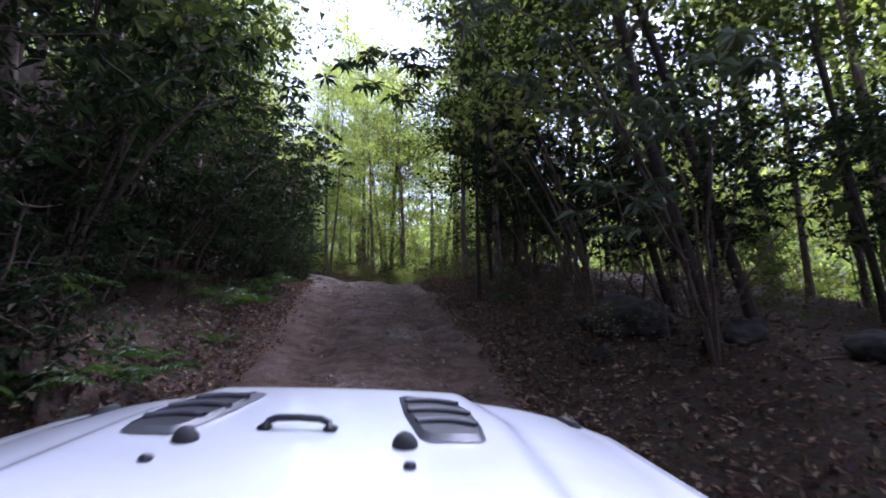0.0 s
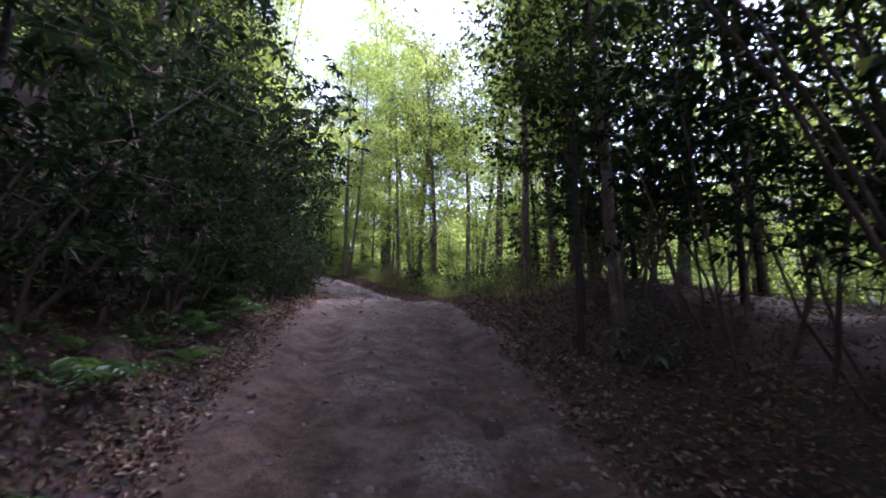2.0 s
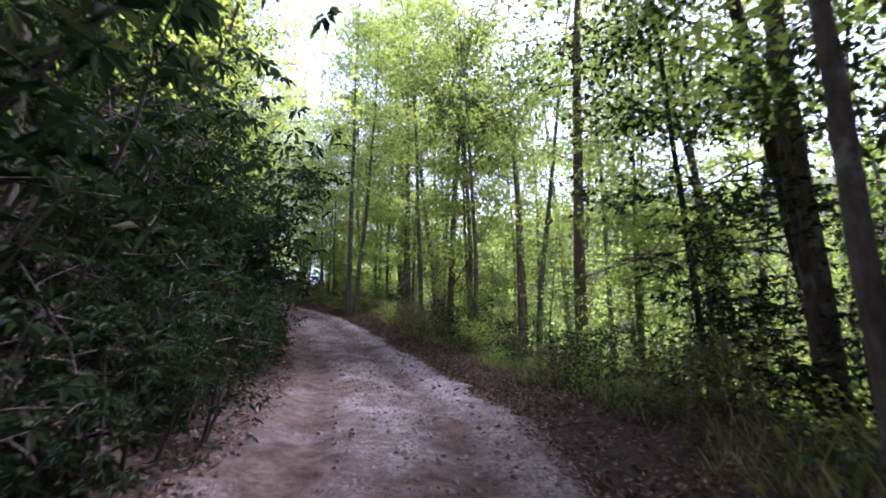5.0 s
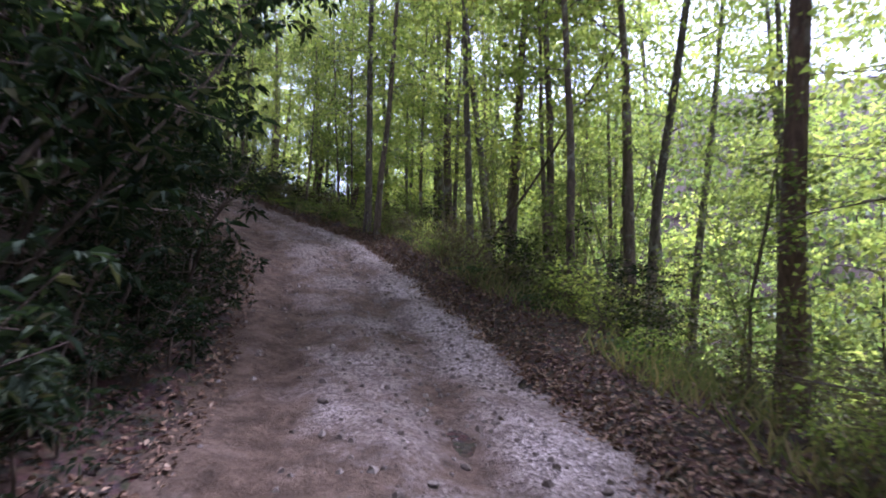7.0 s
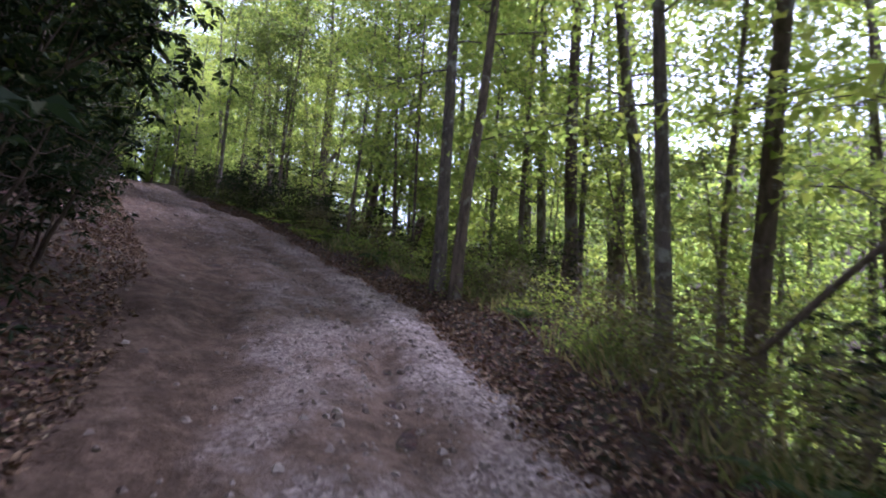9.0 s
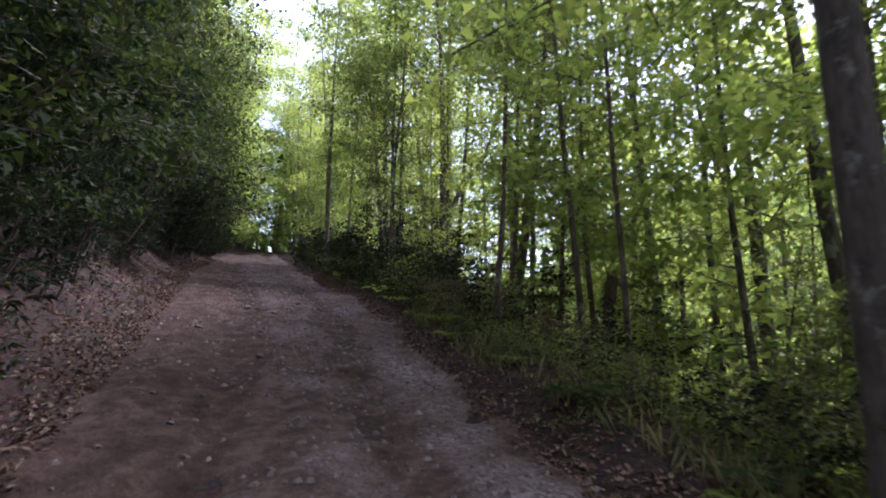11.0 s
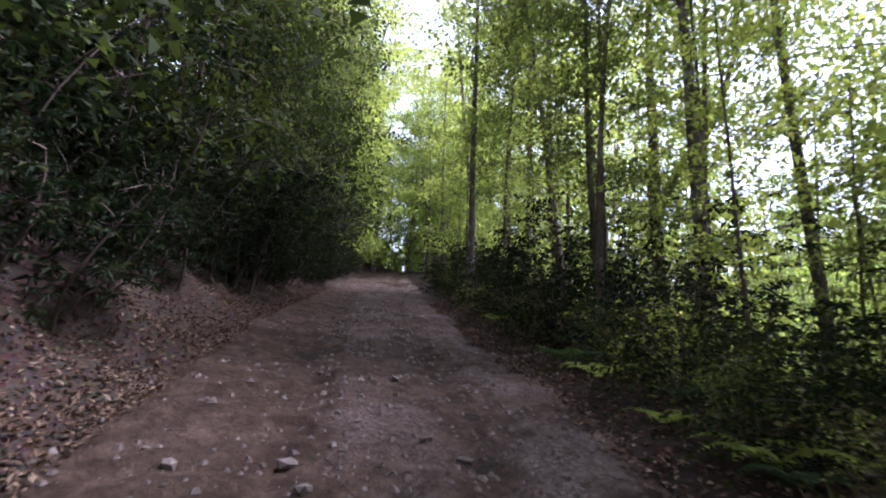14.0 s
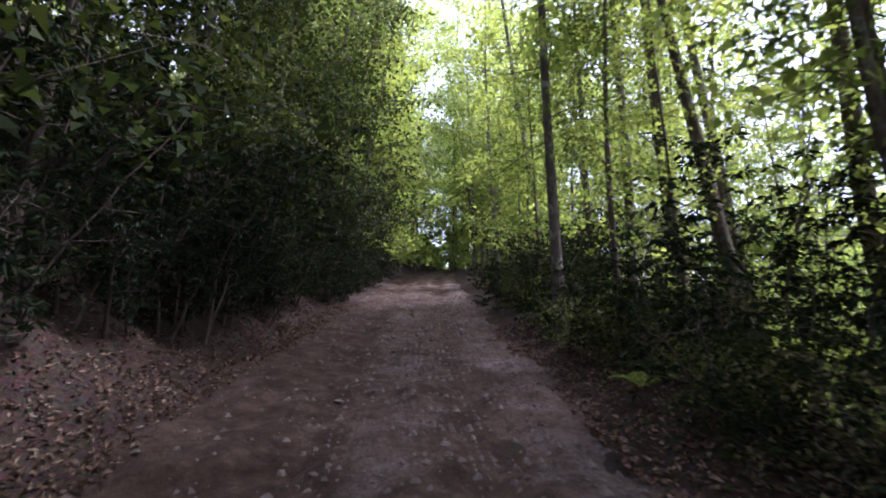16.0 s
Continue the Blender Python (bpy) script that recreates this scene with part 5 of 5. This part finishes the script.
def broken_stump(height, girth, seed):
    r = np.random.default_rng(seed)
    root = thing("tree_stump", "broken tree stump with a splintered reddish top", "stump", "broken stumps")
    p = bent((0, 0, -0.2), (0.03, 0.02, 1), height, 7, 0.03, r)
    part("trunk", tubes("trunk", [tube(p, np.linspace(girth * 1.2, girth, 7), 10)], BARK_RED), root)
    for k in range(7):
        a = k * 0.9
        q = p[-1] + np.array([np.cos(a), np.sin(a), 0]) * girth * 0.7 - [0, 0, 0.05]
        t = np.array([q, q + [0.01, 0, r.uniform(0.06, 0.14)], q + [0.02, 0.01, r.uniform(0.16, 0.3)]])
        part("splinter", tubes("splinter", [tube(t, [girth * 0.35, girth * 0.22, 0.004], 5)], BARK_RED), root)
    return root


for (x, y), h, g_, k in (((-11.22, 36.95), 0.75, 0.07, 5), ((-9.75, 37.6), 2.0, 0.11, 6)):
    stand([broken_stump(h, g_, k)], 0, x, y, 0, 1.0)


def fallen_branch(seed, length, thick, lift, material=BARK_THIN):
    r = np.random.default_rng(seed)
    root = thing("fallen_branch", "thin bare dead branch lying on the bank", "branch", "fallen branches")
    p = bent((0, 0, 0.03), (1, 0.15, lift), length, 9, 0.1, r)
    part("stick", tubes("stick", [tube(p, np.linspace(thick, thick * 0.3, 9), 6)], material), root)
    for k in range(4):
        q = p[r.integers(2, 8)]
        t = bent(q, (r.uniform(0.2, 1), r.choice([-1, 1]) * 0.8, r.uniform(0.1, 0.6)), length * 0.25, 5, 0.15, r)
        part("twig", tubes("twig", [tube(t, np.linspace(thick * 0.4, 0.003, 5), 5)], material), root)
    return root


sticks = [fallen_branch(930, 2.6, 0.02, 0.12), fallen_branch(931, 1.6, 0.014, 0.2), fallen_branch(932, 3.6, 0.03, 0.06), fallen_branch(933, 0.7, 0.008, 0.05)]
for k, (s, d, turn, size) in enumerate([(4.4, -3.0, 150, 1), (6.0, -3.4, 170, 1.0), (7.6, -3.2, 140, 1), (3.2, -2.6, 100, 0.8), (5.6, 3.0, 20, 0.9), (4.0, 3.4, 5, 1.0), (8.6, 2.9, 10, 0.9), (8.5, 2.4, 200, 0.7),
                                        (24, 2.3, 60, 0.5), (26.3, 2.2, 100, 0.5), (41.5, 3.0, 20, 0.8), (44, -4.0, 60, 0.8), (38, -3.6, 40, 0.6), (48, 2.9, 30, 0.8), (12.0, -2.6, 130, 0.8), (13.2, 2.6, 40, 0.6)]):
    x, y = at(s, d)
    stand(sticks, k, x, y, turn, size, 0, (0, -8 if d < 0 else 0))

# ---- loose stones on the road: the larger ones singly, the gravel as one spread ----
stone_meshes = [rock_mesh("stone", 40 + k, 1, (1, r_, 0.55), STONE) for k, r_ in enumerate((0.8, 0.65, 0.9, 0.75, 0.6, 0.85))]
r = np.random.default_rng(77)


def road_top(s, d):
    i, u = (s - rs[0]) / 0.1, (d - (left_edge(s) - 0.35)) / (right_edge(s) - left_edge(s) + 0.7) * (len(rd) - 1)
    a, b = np.clip(i.astype(int), 0, len(rs) - 2), np.clip(u.astype(int), 0, len(rd) - 2)
    return RZ[a, b], RX[a, b], RY[a, b]


ss_ = np.r_[r.uniform(5, 22, 60), r.uniform(22, 36, 70), r.uniform(36, 56, 170)]
dd_ = left_edge(ss_) + 0.2 + (right_edge(ss_) - left_edge(ss_) - 0.4) * r.uniform(0, 1, len(ss_))
dd_[130:] = 0.2 + 0.9 * wave(ss_[130:], ss_[130:] * 0, 88, 6) + r.normal(0, 0.55, 170)
zz, xx, yy = road_top(ss_, dd_)
for k in range(len(ss_)):
    z_ = (0.018 + 0.055 * r.uniform(0, 1) ** 3) if ss_[k] < 36 else (0.022 + 0.085 * r.uniform(0, 1) ** 2.5)
    ob = new("stone", stone_meshes[k % 6])
    ob.parent = road
    ob.matrix_basis = pose(xx[k], yy[k], zz[k] + z_ * 0.15, r.uniform(-15, 15), r.uniform(-15, 15), r.uniform(0, 360)) @ Matrix.Diagonal((z_, z_, z_, 1))
ss_ = np.r_[r.uniform(4, 22, 1800), r.uniform(20, 54, 5200), r.uniform(33, 56, 3000)]
dd_ = np.clip(np.r_[r.normal(0.9, 0.9, 7000), r.normal(-0.1, 1.2, 3000)], left_edge(ss_) + 0.1, right_edge(ss_) + 0.05)
zz, xx, yy = road_top(ss_, dd_)
proto8 = np.array([(-1, -0.7, 0), (0.9, -0.8, 0), (1, 0.7, 0), (-0.8, 0.8, 0), (-0.5, -0.3, 0.8), (0.5, -0.4, 0.7), (0.4, 0.4, 0.8), (-0.3, 0.4, 0.65)])
face8 = np.array([(0, 1, 5, 4), (1, 2, 6, 5), (2, 3, 7, 6), (3, 0, 4, 7), (4, 5, 6, 7)])
ang = r.uniform(0, 6.28, len(ss_))
sz = 0.010 + 0.032 * r.uniform(0, 1, len(ss_)) ** 2
c, q = np.cos(ang)[:, None], np.sin(ang)[:, None]
jit = proto8[None] * (1 + r.normal(0, 0.2, (len(ss_), 8, 3)))
vx = (jit[:, :, 0] * c - jit[:, :, 1] * q) * sz[:, None] + xx[:, None]
vy = (jit[:, :, 0] * q + jit[:, :, 1] * c) * sz[:, None] + yy[:, None]
vz = jit[:, :, 2] * sz[:, None] + zz[:, None] - 0.002
gr = new("gravel", mesh_from("gravel", np.stack([vx, vy, vz], -1).reshape(-1, 3), (np.arange(len(ss_))[:, None, None] * 8 + face8[None]).reshape(-1, 4), STONE, False))
tagged(gr, "loose grey gravel spread over the dirt road", "gravel", kind="stuff")


# ---- trees deep in the wood, too many to count, grown together into one stand ----
woods = [o for o in scene.objects if o.name.split(".")[0] == "tree" and o.parent is None]
ps, pd, _ = along(np.array([o.matrix_basis.translation.x for o in woods]), np.array([o.matrix_basis.translation.y for o in woods]))
rank = np.abs(pd) + np.maximum(ps - 58, 0) + 3 * np.maximum(1 - ps, 0)
grove = tagged(new("distant_trees"), "tall leafy trees standing close together deep in the wood", "trees", kind="stuff")
piles = {}
for i in np.argsort(rank)[270:]:
    tree_ = woods[i]
    for o in tree_.children:
        me = o.data
        v, l = np.empty(len(me.vertices) * 3), np.empty(len(me.loops), np.int32)
        me.vertices.foreach_get("co", v)
        me.loops.foreach_get("vertex_index", l)
        m = np.array(tree_.matrix_basis)
        piles.setdefault((o.name.split(".")[0], me.materials[0].name), []).append((v.reshape(-1, 3) @ m[:3, :3].T + m[:3, 3], l.reshape(len(me.polygons), -1)))
    for o in list(tree_.children):
        bpy.data.objects.remove(o)
    bpy.data.objects.remove(tree_)
for (name_, skin), group_ in piles.items():
    tagged(part(name_, tubes(name_, group_, bpy.data.materials[skin]), grove), kind="stuff")
    if name_ == "crown":
        grove.children[-1].data.polygons.foreach_set("use_smooth", np.zeros(len(grove.children[-1].data.polygons), bool))


# ---- the white off-road car, standing at the foot of the climb ----
def paint():
    m, nt, b = mat("white_car_paint", 0.32, 0.5)
    n1 = noise_tex(nt, 5, 4, 0.6, world=False)
    nt.links.new(ramp(nt, n1, [(0.3, (0.42, 0.43, 0.455)), (0.7, (0.47, 0.48, 0.505))]), b.inputs["Base Color"])
    b.inputs["Coat Weight"].default_value = 1.0
    b.inputs["Coat Roughness"].default_value = 0.06
    return m


def plain(name, colour, rough, metal=0.0):
    m, nt, b = mat(name, rough, 0.4)
    n1 = noise_tex(nt, 60, 4, 0.6, world=False)
    nt.links.new(ramp(nt, n1, [(0.3, tuple(v * 0.8 for v in colour)), (0.7, tuple(v * 1.2 for v in colour))]), b.inputs["Base Color"])
    b.inputs["Metallic"].default_value = metal
    bump(nt, b, n1, 0.1, 0.002)
    return m


PAINT = paint()
BLACK, RUBBER, GRAPHITE, GLASS_L = plain("black_plastic", (0.018, 0.018, 0.02), 0.5), plain("tyre_rubber", (0.02, 0.02, 0.02), 0.8), plain("dark_vent_plastic", (0.05, 0.05, 0.055), 0.45), plain("lamp_glass", (0.6, 0.62, 0.65), 0.15)
CX = -0.335


def half_width(y):
    return lerp(y, (0.3, 1.0), (0.6, 0.99), (1.0, 0.955), (1.14, 0.92), (1.33, 0.86), (1.49, 0.81), (1.62, 0.70), (1.70, 0.54), (1.75, 0.39))


def hood_z(x, y):
    """Height of the hood's skin at x from its middle line and y ahead of the eye."""
    z = 1.165 - 0.042 * (y - 0.9) - 0.06 * np.clip((y - 1.6) / 0.16, 0, 1) ** 2
    ridge = lerp(y, (0.6, 0.66), (1.0, 0.56), (1.4, 0.50), (1.7, 0.36))
    k = np.clip((ridge - np.abs(x)) / 0.07 + 0.5, 0, 1)
    z = z + 0.028 * k * k * (3 - 2 * k)
    out = np.clip((np.abs(x) - ridge) / 0.3, 0, 1)
    return z - 0.03 * out ** 2 - 0.012 * (x / 0.5) ** 2


def build_car():
    root = thing("car", "white off-road car with a vented hood on the dirt road", "car")
    yv, uv = np.r_[np.linspace(0.42, 1.5, 28), np.linspace(1.53, 1.76, 12)], np.linspace(-1, 1, 61)
    Y, U = np.meshgrid(yv, uv, indexing="ij")
    Xh = U * half_width(Y)
    hood = part("hood", mesh_from("hood", np.stack([CX + Xh, Y, hood_z(Xh, Y)], -1).reshape(-1, 3), grid_faces(len(yv), len(uv)).copy()[:, ::-1], PAINT), root)
    sol = hood.modifiers.new("thick", "SOLIDIFY")
    sol.thickness, sol.offset = 0.012, -1
    # fenders and nose: the outline carried down
    y_out = np.r_[yv, yv[-1::-1]]
    x_out = np.r_[half_width(yv), -half_width(yv)[::-1]]
    top = np.stack([CX + x_out * 0.995, y_out, hood_z(x_out, y_out) - 0.012], 1)
    rows_ = [top, top + np.array([0, 0, -0.10]), top + np.array([0, 0.02, -0.3]), np.c_[top[:, :2], np.full(len(top), 0.62)]]
    n_ = len(top)
    k = np.arange(n_ - 1)
    faces = np.concatenate([np.stack([j * n_ + k, j * n_ + k + 1, (j + 1) * n_ + k + 1, (j + 1) * n_ + k], 1) for j in range(3)])
    body = part("body", mesh_from("body", np.concatenate(rows_), faces[:, ::-1], PAINT), root)
    sol = body.modifiers.new("thick", "SOLIDIFY")
    sol.thickness = 0.01

    def box(name, size, place, material, parent, bevel=0.01, turn=(0, 0, 0), label=""):
        bm = bmesh.new()
        bmesh.ops.create_cube(bm, size=1)
        bmesh.ops.scale(bm, vec=size, verts=bm.verts)
        bmesh.ops.bevel(bm, geom=list(bm.edges), offset=bevel, segments=3, affect="EDGES")
        me = bpy.data.meshes.new(name)
        bm.to_mesh(me)
        bm.free()
        me.materials.append(material)
        for f in me.polygons:
            f.use_smooth = True
        ob = part(name, me, parent, label)
        ob.matrix_basis = pose(*place, *turn)
        return ob

    box("cowl", (1.78, 0.1, 0.3), (CX, 0.40, 1.0), BLACK, root, 0.02, label="black plastic cowl")
    box("front_bumper", (1.6, 0.22, 0.2), (CX, 1.92, 0.55), BLACK, root, 0.05, label="black plastic bumper")
    for sgn in (-1, 1):
        # slanted vents with three slats
        outer = np.array([(0.195, 1.59), (0.30, 1.575), (0.36, 1.53), (0.405, 1.46), (0.425, 1.36), (0.43, 1.27), (0.415, 1.25), (0.30, 1.235), (0.275, 1.26), (0.225, 1.43)])
        outer[:, 1] -= 0.06
        ctr = outer.mean(0)
        rim = np.concatenate([outer, ctr + (outer - ctr) * 0.86])
        m_ = len(outer)
        kk = np.arange(m_)
        lift = np.r_[np.full(m_, 0.003), np.full(m_, 0.016)]
        v = np.stack([CX + sgn * rim[:, 0], rim[:, 1], hood_z(rim[:, 0], rim[:, 1]) + lift], 1)
        f = np.stack([kk, (kk + 1) % m_, m_ + (kk + 1) % m_, m_ + kk], 1)
        vent = part("hood_vent", mesh_from("hood_vent", v, f if sgn < 0 else f[:, ::-1], GRAPHITE), root, "dark plastic hood vent with slats")
        inn = ctr + (outer - ctr) * 0.88
        v = np.stack([CX + sgn * inn[:, 0], inn[:, 1], hood_z(inn[:, 0], inn[:, 1]) + 0.013], 1)
        me = bpy.data.meshes.new("mesh_panel")
        me.from_pydata(v.tolist(), [], [list(range(m_)) if sgn > 0 else list(range(m_))[::-1]])
        me.materials.append(BLACK)
        part("mesh_panel", me, vent, "black honeycomb mesh")
        for y_, x0, x1 in ((1.275, 0.262, 0.412), (1.36, 0.235, 0.396), (1.445, 0.22, 0.365)):
            p = np.array([(CX + sgn * (x0 + (x1 - x0) * t), y_ + 0.02 * np.sin(np.pi * t), float(hood_z(np.array(x0 + (x1 - x0) * t), np.array(y_))) + 0.016) for t in np.linspace(0, 1, 6)])
            part("slat", tubes("slat", [tube(p, [0.009] * 6, 6)], GRAPHITE), vent)
        # rubber stops and washer jets
        bm = bmesh.new()
        bmesh.ops.create_uvsphere(bm, u_segments=18, v_segments=10, radius=0.028)
        for v_ in bm.verts:
            v_.co.z = max(v_.co.z, -0.004) * 1.15
            if v_.co.z < 0.018:
                v_.co.x, v_.co.y = v_.co.x * 1.05, v_.co.y * 1.05
        me = bpy.data.meshes.new("rubber_stop")
        bm.to_mesh(me)
        bm.free()
        me.materials.append(RUBBER)
        for f_ in me.polygons:
            f_.use_smooth = True
        stop = part("rubber_stop", me, root, "black rubber hood stop")
        stop.location = (CX + sgn * 0.245, 1.15, float(hood_z(np.array(0.245), np.array(1.15))))
        box("washer_jet", (0.026, 0.02, 0.014), (CX + sgn * 0.265, 1.03, float(hood_z(np.array(0.265), np.array(1.03))) + 0.005), BLACK, root, 0.004)
        box("hood_latch", (0.05, 0.09, 0.035), (CX + sgn * 0.705, 1.58, float(hood_z(np.array(0.70), np.array(1.58))) - 0.005), RUBBER, root, 0.012, (0, 0, sgn * 25), "black rubber hood latch")
        box("fender", (0.2, 0.78, 0.05), (CX + sgn * 0.90, 1.12, 0.985), PAINT, root, 0.022, (-3, sgn * 14, sgn * 5), "white fender flare")
        box("headlight", (0.2, 0.05, 0.2), (CX + sgn * 0.42, 1.77, 0.92), GLASS_L, root, 0.022)
        wheel = part("wheel", None, root)
        wheel.location = (CX + sgn * 0.80, 1.22, 0.40)
        prof = np.array([(-0.11, 0.24), (-0.12, 0.33), (-0.10, 0.385), (-0.05, 0.40), (0.05, 0.40), (0.10, 0.385), (0.12, 0.33), (0.11, 0.24)])
        an = np.linspace(0, 6.2832, 40, endpoint=False)
        tyre_v = np.stack([np.repeat(prof[:, 0], 40), np.outer(prof[:, 1], np.cos(an)).ravel(), np.outer(prof[:, 1], np.sin(an)).ravel()], 1)
        i_ = np.arange(8 * 40).reshape(8, 40)
        tyre_f = np.stack([i_[:-1], np.roll(i_, -1, 1)[:-1], np.roll(i_, -1, 1)[1:], i_[1:]], -1).reshape(-1, 4)
        part("tyre", mesh_from("tyre", tyre_v, tyre_f, RUBBER), wheel, "black off-road tyre")
        rp = np.array([(0.0, 0.02), (0.06, 0.05), (0.05, 0.2), (0.09, 0.245), (-0.09, 0.245)]) * [sgn, 1]
        rim_v = np.stack([np.repeat(rp[:, 0], 40), np.outer(rp[:, 1], np.cos(an)).ravel(), np.outer(rp[:, 1], np.sin(an)).ravel()], 1)
        i_ = np.arange(5 * 40).reshape(5, 40)
        part("rim", mesh_from("rim", rim_v, np.stack([i_[:-1], np.roll(i_, -1, 1)[:-1], np.roll(i_, -1, 1)[1:], i_[1:]], -1).reshape(-1, 4), GRAPHITE), wheel)
    for k in range(7):
        box("grille_slot", (0.05, 0.02, 0.22), (CX + (k - 3) * 0.085, 1.785, 0.92), BLACK, root, 0.009)
    # grab handle on the hood
    hx0, hx1, hy = -0.425 - CX, -0.28 - CX, 1.24
    zz0 = float(hood_z(np.array(0.0), np.array(hy)))
    p = np.array([(CX + hx0 - 0.004, hy - 0.012, zz0 + 0.004), (CX + hx0, hy, zz0 + 0.016), (CX + hx0 + 0.02, hy, zz0 + 0.024), (CX + (hx0 + hx1) / 2, hy, zz0 + 0.026), (CX + hx1 - 0.02, hy, zz0 + 0.024), (CX + hx1, hy, zz0 + 0.016), (CX + hx1 + 0.004, hy - 0.012, zz0 + 0.004)])
    handle = part("grab_handle", tubes("grab_handle", [tube(p, [0.011, 0.009, 0.009, 0.0085, 0.009, 0.009, 0.011], 8)], BLACK), root, "black grab handle on the hood")
    for hx in (hx0 - 0.006, hx1 + 0.006):
        box("foot", (0.034, 0.03, 0.012), (CX + hx, hy - 0.01, zz0 + 0.005), BLACK, handle, 0.005)
    return root


car = build_car()
rt_, fw_, up_ = Vector((0.9991, -0.007, -0.0424)), Vector((0.0169, 0.971, 0.2385)), Vector((0.0395, -0.239, 0.9702))
base_ = Vector((0, 0, 1.65)) - up_ * 1.65
car.matrix_basis = Matrix(((rt_.x, fw_.x, up_.x, base_.x), (rt_.y, fw_.y, up_.y, base_.y), (rt_.z, fw_.z, up_.z, base_.z), (0, 0, 0, 1)))
